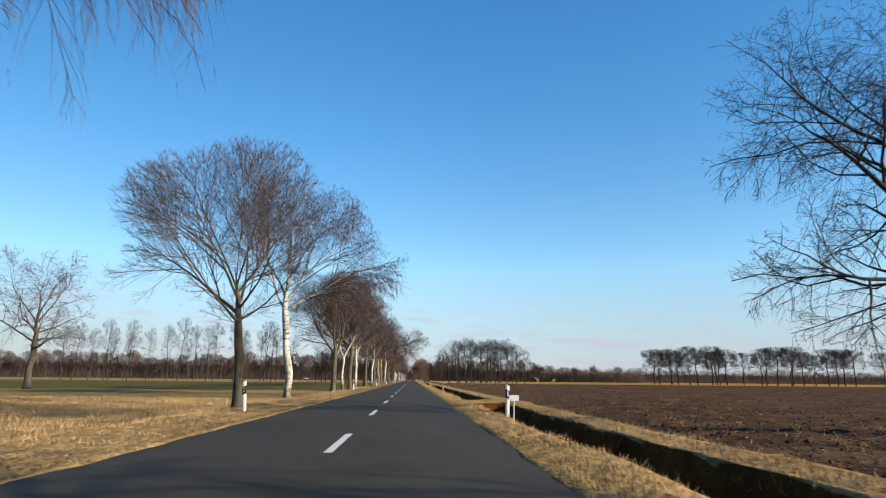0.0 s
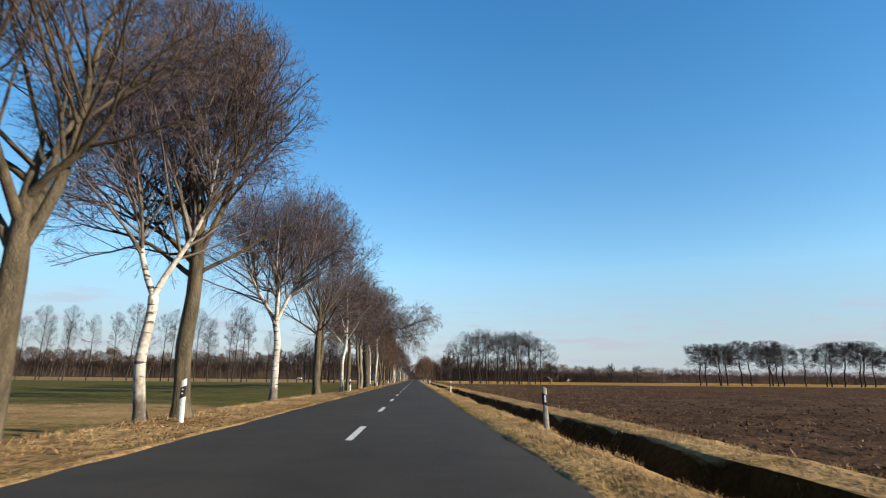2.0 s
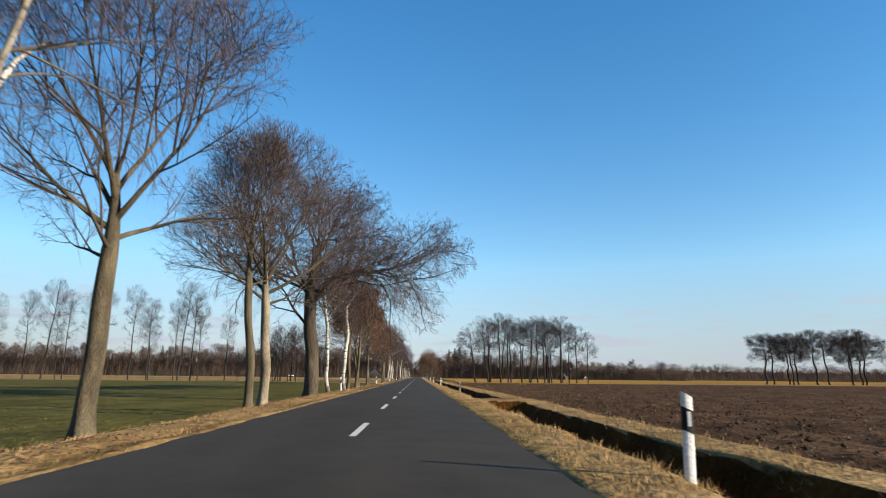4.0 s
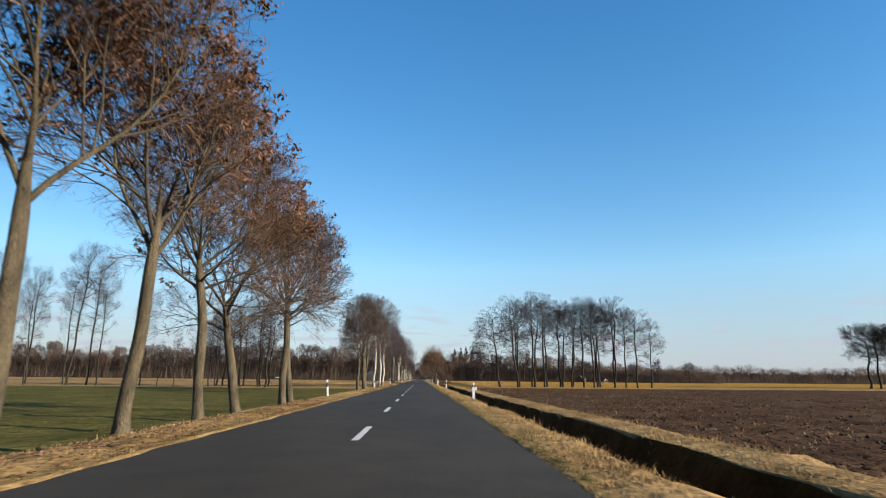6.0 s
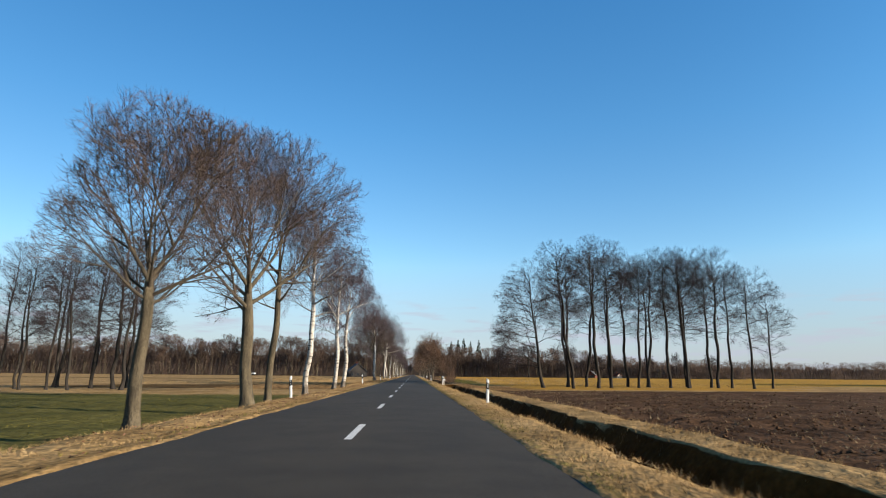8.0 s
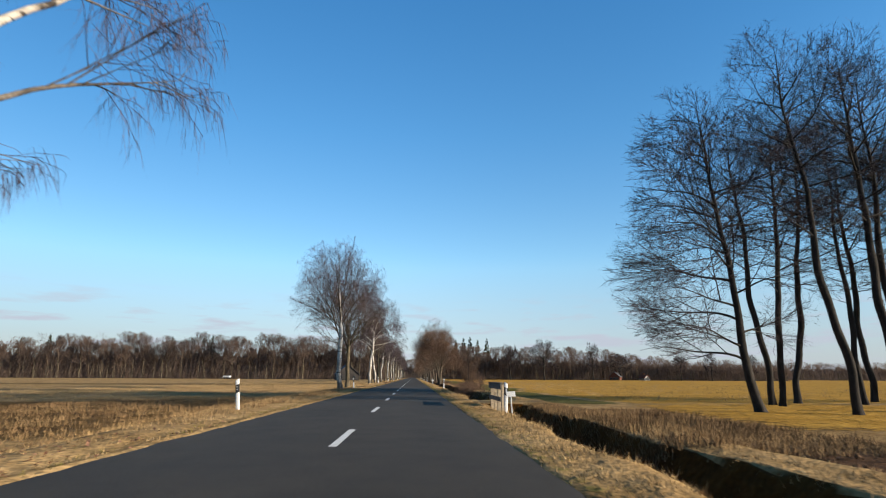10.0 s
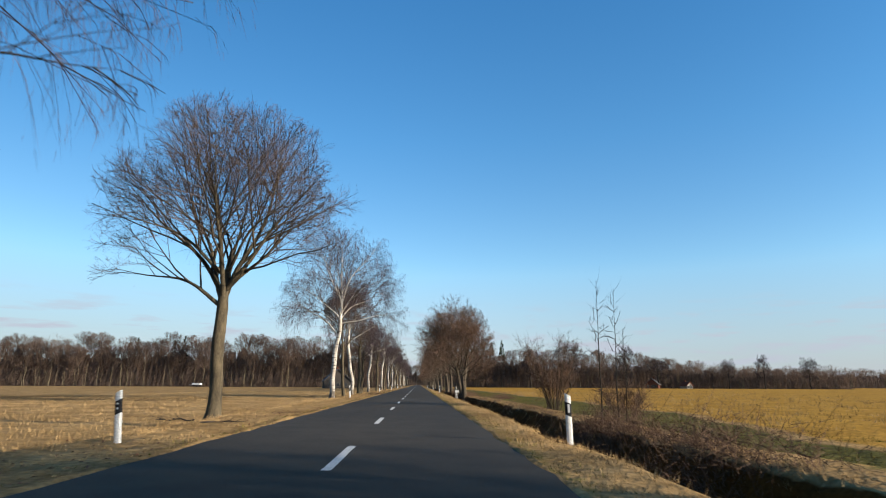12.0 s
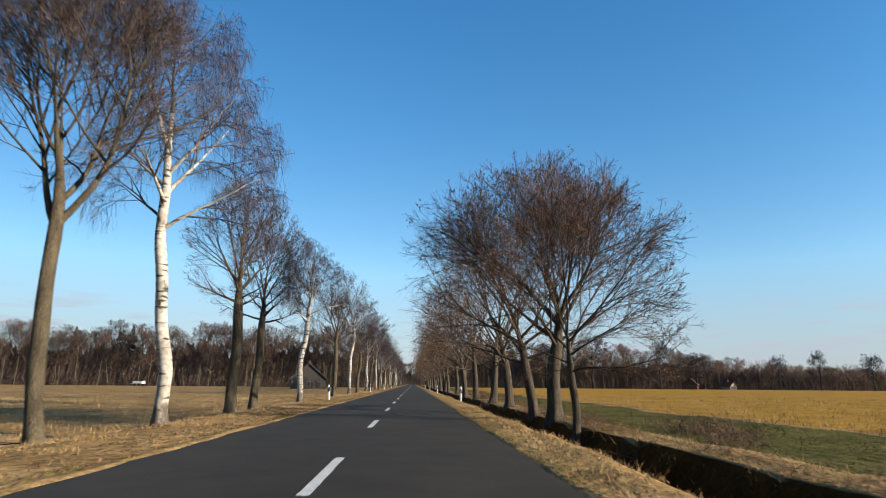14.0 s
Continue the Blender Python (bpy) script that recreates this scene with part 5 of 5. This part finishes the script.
def guide_post(at, side, tilt, shell=WHITE):
    """side: -1 with two round reflectors, +1 with one upright bar."""
    root = tagged(new("guide_post"), "white plastic roadside guide post with a black band" if shell == WHITE else "grey plastic roadside guide post, toned for grime and shade, with a black band", "guide post", "guide posts")
    root.matrix_basis = pose(*at, tilt[0], tilt[1], 0)
    sl = -0.45 * side
    part("body", prism(oval(0.062, 0.045), (-0.25, 0), (0.55, sl), 0, shell, "body"), root)
    part("band", prism(oval(0.064, 0.047), (0.55, sl), (0.81, sl), 0, BLACK, "band"), root, "black band")
    part("cap", prism(oval(0.062, 0.045), (0.81, sl), (0.97, sl * 1.2), 0, shell, "cap"), root)
    for f in (-1, 1):
        if side < 0:
            for z in (0.655, 0.745):
                bm = bmesh.new()
                bmesh.ops.create_cone(bm, cap_ends=True, segments=16, radius1=0.02, radius2=0.017, depth=0.012, matrix=pose(0, f * 0.05, z, 90 * f))
                part("reflector", bm_mesh("reflector", bm, SILVER), root, "round silver reflector")
        else:
            part("reflector", block("reflector", (0.045, 0.014, 0.165), (0, f * 0.05, 0.70), SILVER, 0.004), root, "upright silver reflector bar")
    return root


for k, y in enumerate((20.7, 58.2, 95.3, 132.0, 169.5, 206.2, 244.3, 283.1, 320.4, 357.5, 395, 432, 470)):
    guide_post((-5.78 if y == 283.1 else -5.62, y, gz(-5.62, y) + 0.02), -1, ((0.5, -4.0), (-1, -1.5), (0, -3.5), (1, -4.6), (0, -4.8), (1, -4), (0.5, -5.0), (0, -5.5), (-1, -4.5))[k % 9])
for k, y in enumerate((18.9, 57.6, 95.0, 131.5, 168.2, 204.0, 244.7, 283.3, 320.2, 357.5, 395, 432, 470)):
    px = 3.18 if y == 244.7 else 3.05
    # grey shells: grime on the first two, painted shade on the one at 320.2
    guide_post((px, y, gz(3.05, y) + 0.02), 1, ((0, 1), (0, -2.6), (1, 1), (0, -1.5), (-1, 1.5), (0, 1), (1, 1.2), (0, -1.2), (-1, 1.6))[k % 9], DIRTY_SHADED if y in (57.6, 131.5, 320.2) else WHITE)


def route_plate(x, y, lean):
    root = tagged(new("route_marker"), "small white marker plate on a thin post in the verge", "road sign")
    root.matrix_basis = pose(x, y, -0.08, 0, lean, 0)
    bm = bmesh.new()
    bmesh.ops.create_cone(bm, cap_ends=True, segments=10, radius1=0.022, radius2=0.022, depth=1.2, matrix=pose(0, 0.02, 0.03))
    part("post", bm_mesh("post", bm, STEEL), root, "galvanised steel post")
    plate = part("plate", block("plate", (0.30, 0.012, 0.17), (0.0, -0.012, 0.60), WHITE, 0.005), root)
    for z, w in ((0.632, 0.20), (0.575, 0.14)):
        part("bar", block("bar", (w, 0.003, 0.014), (0, -0.0205, z), STEEL, 0), plate)
    return root


for x, y, lean in ((3.22, 18.7, 1), (3.14, 168.0, -3), (3.34, 244.4, -3), (3.16, 320.0, -3)):
    route_plate(x, y, lean)


def culvert_railing(x, y):
    """Four squared posts with a broad top plank and a lower rail, along the road."""
    root = tagged(new("wooden_railing"), "weathered wooden railing with two shade-darkened planks over the ditch", "railing")
    root.matrix_basis = pose(x, y, -0.2)
    for k in range(4):
        part("post", block("post", (0.13, 0.13, 1.7), (0.0, 0.08 + 1.03 * k, 0.16), WOOD, 0.01, 0.97), root)
    # planks face away from the sun; their shade is in the dark wood colour
    part("plank", block("plank", (0.06, 3.45, 0.21), (-0.10, 1.6, 0.92), GREY_WOOD, 0.008), root, "broad grey top plank darkened as in shade")
    part("coping", block("coping", (0.24, 3.5, 0.04), (-0.02, 1.6, 1.045), GREY_WOOD, 0.006), root)
    part("rail", block("rail", (0.06, 3.35, 0.17), (-0.10, 1.6, 0.45), GREY_WOOD, 0.008), root, "grey lower rail darkened as in shade")
    return root


culvert_railing(3.45, 247.0)


# ---- far buildings ----
def house(name, label, at, size, wall_mat, roof_mat, turn):
    w, d, h = size
    root = tagged(new(name), label, "house")
    root.matrix_basis = pose(*at, 0, 0, turn)
    bm = bmesh.new()
    ridge = h + 0.42 * w
    gable = [(-w / 2, 0), (w / 2, 0), (w / 2, h), (0, ridge), (-w / 2, h)]
    a = [bm.verts.new((x, -d / 2, z)) for x, z in gable]
    b = [bm.verts.new((x, d / 2, z)) for x, z in gable]
    bm.faces.new(a)
    bm.faces.new(b[::-1])
    for k in range(5):
        bm.faces.new((a[k], b[k], b[(k + 1) % 5], a[(k + 1) % 5]))
    part("wall", bm_mesh("wall", bm, wall_mat), root)
    slope = math.degrees(math.atan2(ridge - h, w / 2))
    run = math.hypot(w / 2, ridge - h) + 0.7
    for sgn in (-1, 1):
        part("roof", block("roof", (run, d + 0.9, 0.18), (sgn * (w / 4 + 0.25), 0, (h + ridge) / 2 - 0.05), roof_mat, 0.02, 1.0, pose(0, 0, 0, 0, sgn * slope, 0)), root)
    part("chimney", block("chimney", (0.7, 0.7, 1.8), (0.4, d / 5, ridge + 0.3), BRICK, 0.02), root)
    for k in (-1, 0, 1):
        win = part("window", block("window", (1.15, 0.12, 1.3), (k * w * 0.3, -d / 2 - 0.02, h * 0.5), GREY_WOOD, 0.02), root)
        part("pane", block("pane", (0.95, 0.04, 1.1), (k * w * 0.3, -d / 2 - 0.085, h * 0.5), PANE, 0.0), win)
    part("door", block("door", (1.1, 0.1, 2.1), (w * 0.15, -d / 2 - 0.02, 1.05), DARK_WOOD, 0.02), root)
    return root


house("farmhouse", "dark boarded farmhouse with a grey tiled roof at the wood's edge", (-29, 482, -0.5), (9, 14, 2.6), DARK_WOOD, TILE, 12)
house("farmhouse", "red brick farmhouse beyond the golden field", (118, 566, -0.5), (6, 7, 2.2), BRICK, TILE, -30)
house("cottage", "small white cottage among the far trees", (136, 568, -0.5), (3.6, 4.6, 1.7), PLASTER, RED_TILE, 20)


def trailer(at):
    root = tagged(new("trailer"), "white farm trailer parked at the wood's edge", "trailer")
    root.matrix_basis = pose(*at, 0, 0, 80)
    part("body", block("body", (2.0, 3.4, 0.8), (0, 0, 1.15), WHITE, 0.08), root)
    for sx in (-1, 1):
        for sy in (-0.7, 0.7):
            bm = bmesh.new()
            bmesh.ops.create_cone(bm, cap_ends=True, segments=20, radius1=0.45, radius2=0.45, depth=0.25, matrix=pose(sx * 1.05, sy, 0.45, 0, 90, 0))
            part("wheel", bm_mesh("wheel", bm, BLACK), root)
    part("drawbar", block("drawbar", (0.12, 1.6, 0.12), (0, 2.5, 0.8), STEEL, 0.01), root)


trailer((-92, 522, -0.5))


# ---- grass, stalks and clods ----
def blades(name, label, material, count, xs, ys, tall, wide, seed, keep=None, lean=0.7, clump=0.35, category="grass"):
    rng = np.random.default_rng(seed)
    m = max(count // 9, 1)
    cx, cy = rng.uniform(*xs, m), rng.uniform(*ys, m)
    if keep is not None:
        ok = keep(cx, cy, rng)
        cx, cy = cx[ok], cy[ok]
    i = np.repeat(np.arange(len(cx)), 9)
    x = cx[i] + rng.normal(0, clump * 0.3, len(i))
    y = cy[i] + rng.normal(0, clump * 0.3, len(i))
    z = land(x, y) - 0.015
    h = tall * rng.uniform(0.5, 1.25, len(i)) * np.repeat(rng.uniform(0.6, 1.3, len(cx)), 9)
    a = rng.uniform(0, 2 * np.pi, len(i))
    tilt = lean * rng.uniform(0.2, 1.3, len(i))
    base = np.stack([x, y, z], 1)
    dirn = np.stack([np.cos(a) * np.sin(tilt), np.sin(a) * np.sin(tilt), np.cos(tilt)], 1)
    b = rng.uniform(0, 2 * np.pi, len(i))
    side = np.stack([np.cos(b), np.sin(b), 0 * b], 1) * wide * 0.5
    v = np.stack([base - side, base + side, base + dirn * h[:, None]], 1).reshape(-1, 3)
    f = np.arange(len(v)).reshape(-1, 3)
    tagged(new(name, mesh_of(name, v, f, material)), label, category, kind="stuff")


def off_crossing(x, y, rng):
    k = np.ones(len(x), bool)
    for c, w in CROSSINGS:
        k &= ~((np.abs(y - c) < w) & (x > 2.6) & (x < 7))
    return k


blades("grass_verge", "matted straw-coloured grass on the road bank", STRAW, 110000, (-7.9, -4.2), (4, 400), 0.075, 0.014, 701, lambda x, y, r: (x < -4.35) | (r.uniform(0, 1, len(x)) < 0.5), 1.15)
blades("grass_verge", "short yellow-green grass between road and ditch", GREEN_GRASS, 36000, (1.66, 2.35), (4, 380), 0.06, 0.011, 702, off_crossing, 0.9)
blades("grass_verge", "dry tufted grass along the ditch edge", STRAW, 90000, (1.95, 3.3), (4, 380), 0.085, 0.013, 703, off_crossing, 0.9)
blades("grass_bank", "pale dry grass on the far ditch bank", STRAW, 40000, (5.3, 6.8), (4, 360), 0.13, 0.014, 704, off_crossing, 0.8)
blades("grass_edge", "short green tufts at the road's edge", GREEN_GRASS, 10000, (-4.75, -4.2), (4, 380), 0.09, 0.014, 705, None, 0.9)
blades("meadow_grass", "tall dry meadow grass", STRAW, 50000, (-34, -7.4), (12, 46), 0.19, 0.016, 706, None, 0.6, 0.7)
blades("grass_strip", "short green grass before the golden field", GREEN_GRASS, 30000, (7.2, 13.5), (282, 380), 0.08, 0.018, 721, None, 0.9, 0.5)
blades("meadow_grass", "tall dry meadow grass beyond the pasture", STRAW, 110000, (-40, -7.4), (262, 400), 0.17, 0.016, 707, None, 0.6, 0.7)
blades("rough_grass", "rust-brown rough grass by the roadside", RUST_GRASS, 30000, (-20, -5.4), (238, 274), 0.2, 0.016, 708, lambda x, y, r: y < 272 + 0.5 * (x + 8), 0.55, 0.6)
blades("rough_grass", "rust-brown rough grass by the ditch", RUST_GRASS, 30000, (3.6, 11), (236, 252), 0.2, 0.02, 709, off_crossing, 0.55, 0.6)
blades("grass_verge", "taller pale tufts where the verge meets the field", STRAW, 40000, (-7.0, -5.9), (4, 400), 0.13, 0.012, 715, None, 0.7)
blades("pasture_grass", "short olive pasture grass", GREEN_GRASS, 60000, (-40, -6.9), (70, 226), 0.07, 0.02, 716, lambda x, y, r: r.uniform(0, 1, len(x)) < np.exp((x + 6.9) / 12), 0.9, 0.5)
blades("grass_tussock", "raised tussocks of bleached grass on the ditch edge", STRAW, 34000, (2.2, 3.2), (4, 380), 0.13, 0.013, 718, lambda x, y, r: off_crossing(x, y, r) & (wobble(x * 3, y, 1.9, 2) > -0.05), 0.75, 0.3)
blades("grass_tussock", "raised tussocks of bleached grass on the road bank", STRAW, 40000, (-7.0, -5.0), (4, 400), 0.11, 0.013, 719, lambda x, y, r: wobble(x * 1.5, y, 1.3, 5) > 0.1, 0.75, 0.35)
blades("ditch_grass", "pale dry grass hanging over the ditch edge", STRAW, 13000, (3.0, 3.4), (4, 360), 0.16, 0.013, 714, off_crossing, 1.1)
blades("ditch_grass", "dead brown grass hanging into the ditch", RUST_GRASS, 4000, (3.5, 5.3), (4, 360), 0.2, 0.014, 710, off_crossing, 0.9)
blades("maize_stubble", "cut maize stalks in the ploughed soil", STUBBLE, 130000, (7, 70), (4, 234), 0.13, 0.026, 711, lambda x, y, r: r.uniform(0, 1, len(x)) < np.exp(-(x - 7) / 30), 1.7, 2.5, "stubble")
blades("maize_stubble", "cut maize stalks lying along the field edge", STUBBLE, 60000, (7, 26), (4, 234), 0.11, 0.022, 717, lambda x, y, r: r.uniform(0, 1, len(x)) < np.exp(-(x - 7) / 10), 1.8, 1.6, "stubble")
blades("field_stubble", "golden stubble standing in the field", STRAW, 40000, (14.5, 70), (264, 400), 0.22, 0.03, 712, lambda x, y, r: r.uniform(0, 1, len(x)) < np.exp(-(x - 12) / 30), 0.5, 0.8, "stubble")


def build_clods():
    rng = np.random.default_rng(720)
    n = 22000
    x = 6.8 + rng.exponential(13, n)
    y = rng.uniform(4, 236, n)
    s = rng.uniform(0.018, 0.066, n) * rng.uniform(0.6, 1.6, n)
    z = land(x, y)
    shape = np.array([[1, 0, 0], [0, 1, 0], [-1, 0, 0], [0, -1, 0], [0, 0, 0.8], [0, 0, -0.5]])
    v = shape[None] * s[:, None, None] * rng.uniform(0.6, 1.4, (n, 6, 1))
    a = rng.uniform(0, 6.28, n)
    ca, sa_ = np.cos(a)[:, None], np.sin(a)[:, None]
    v = np.stack([v[..., 0] * ca - v[..., 1] * sa_ + x[:, None], v[..., 0] * sa_ + v[..., 1] * ca + y[:, None], v[..., 2] + z[:, None]], -1)
    tri = np.array([[0, 1, 4], [1, 2, 4], [2, 3, 4], [3, 0, 4], [1, 0, 5], [2, 1, 5], [3, 2, 5], [0, 3, 5]])
    f = (np.arange(n) * 6)[:, None, None] + tri[None]
    tagged(new("soil_clods", mesh_of("soil_clods", v.reshape(-1, 3), f.reshape(-1, 3), CLOD)), "dark turned clods of a ploughed field", "soil", kind="stuff")


build_clods()


def fallen_branch(x, y, length, turn, seed):
    rng = np.random.default_rng(seed)
    ks = np.linspace(0, 1, 7)
    line = np.stack([ks * length, 0.06 * np.sin(ks * 5 + seed), 0.03 + 0.02 * rng.normal(size=7)], 1)
    root = tagged(new("fallen_branch"), "dark fallen branch lying in the verge grass", "branch")
    root.matrix_basis = pose(x, y, gz(x, y) + 0.05, 0, 0, turn)
    part("stem", mesh_of("stem", *skin(line[None], np.linspace(0.028, 0.008, 7)[None], 6), ALDER_BARK, True), root)
    for j in rng.integers(2, 6, 8):
        mid = line[j] + [rng.uniform(0.05, 0.2), rng.normal(0, 0.1), rng.uniform(0, 0.08)]
        end = mid + [rng.uniform(0.05, 0.2), rng.normal(0, 0.1), rng.uniform(-0.02, 0.06)]
        part("twig", mesh_of("twig", *skin(np.array([[line[j], mid, end]]), np.array([[0.008, 0.006, 0.003]]), 4), ALDER_BARK, True), root)


def leaf_litter():
    """Brown leaves blown together along the road's edge and round the trees."""
    rng = np.random.default_rng(730)
    feet = np.array([(t[1], t[2]) for t in LEFT_ROW])
    k = rng.integers(0, len(feet), 13000)
    x = np.where(rng.uniform(0, 1, 13000) < 0.5, feet[k, 0] + rng.normal(0, 0.9, 13000), rng.uniform(-5.6, -4.25, 13000))
    y = feet[k, 1] + rng.normal(0, 3.5, 13000)
    ok = x < -4.22
    x, y = x[ok], y[ok]
    n = len(x)
    c = np.stack([x, y, land(x, y) + rng.uniform(0.01, 0.05, n)], 1)
    u = unit(rng.normal(size=(n, 3)) * [1, 1, 0.35])
    w = unit(np.cross(u, rng.normal(size=(n, 3)) * 0.3 + [0, 0, 1]))
    size = rng.uniform(0.02, 0.045, (n, 1))
    bow = np.array([0, 0, 0.3]) * size
    v = np.stack([c - u * size, c + w * size * 0.6 + bow, c + u * size, c - w * size * 0.6 + bow], 1).reshape(-1, 3)
    tagged(new("leaf_litter", mesh_of("leaf_litter", v, np.arange(n * 4).reshape(-1, 4), LEAF)), "withered brown leaves lying along the road bank", "leaves", kind="stuff")


leaf_litter()
for k, (x, y, ln, a) in enumerate(((-7.6, 28.5, 1.4, 15), (-8.2, 66.0, 2.2, 8), (-8.0, 331.5, 1.8, 160), (-6.0, 288.0, 1.1, 20), (-6.9, 290.0, 1.2, 170), (-8.4, 322.0, 1.6, 30), (-6.6, 139.0, 1.0, 60), (-6.0, 143.0, 1.2, 5), (-7.3, 357.0, 1.5, 10))):
    fallen_branch(x, y, ln, a, 800 + k)
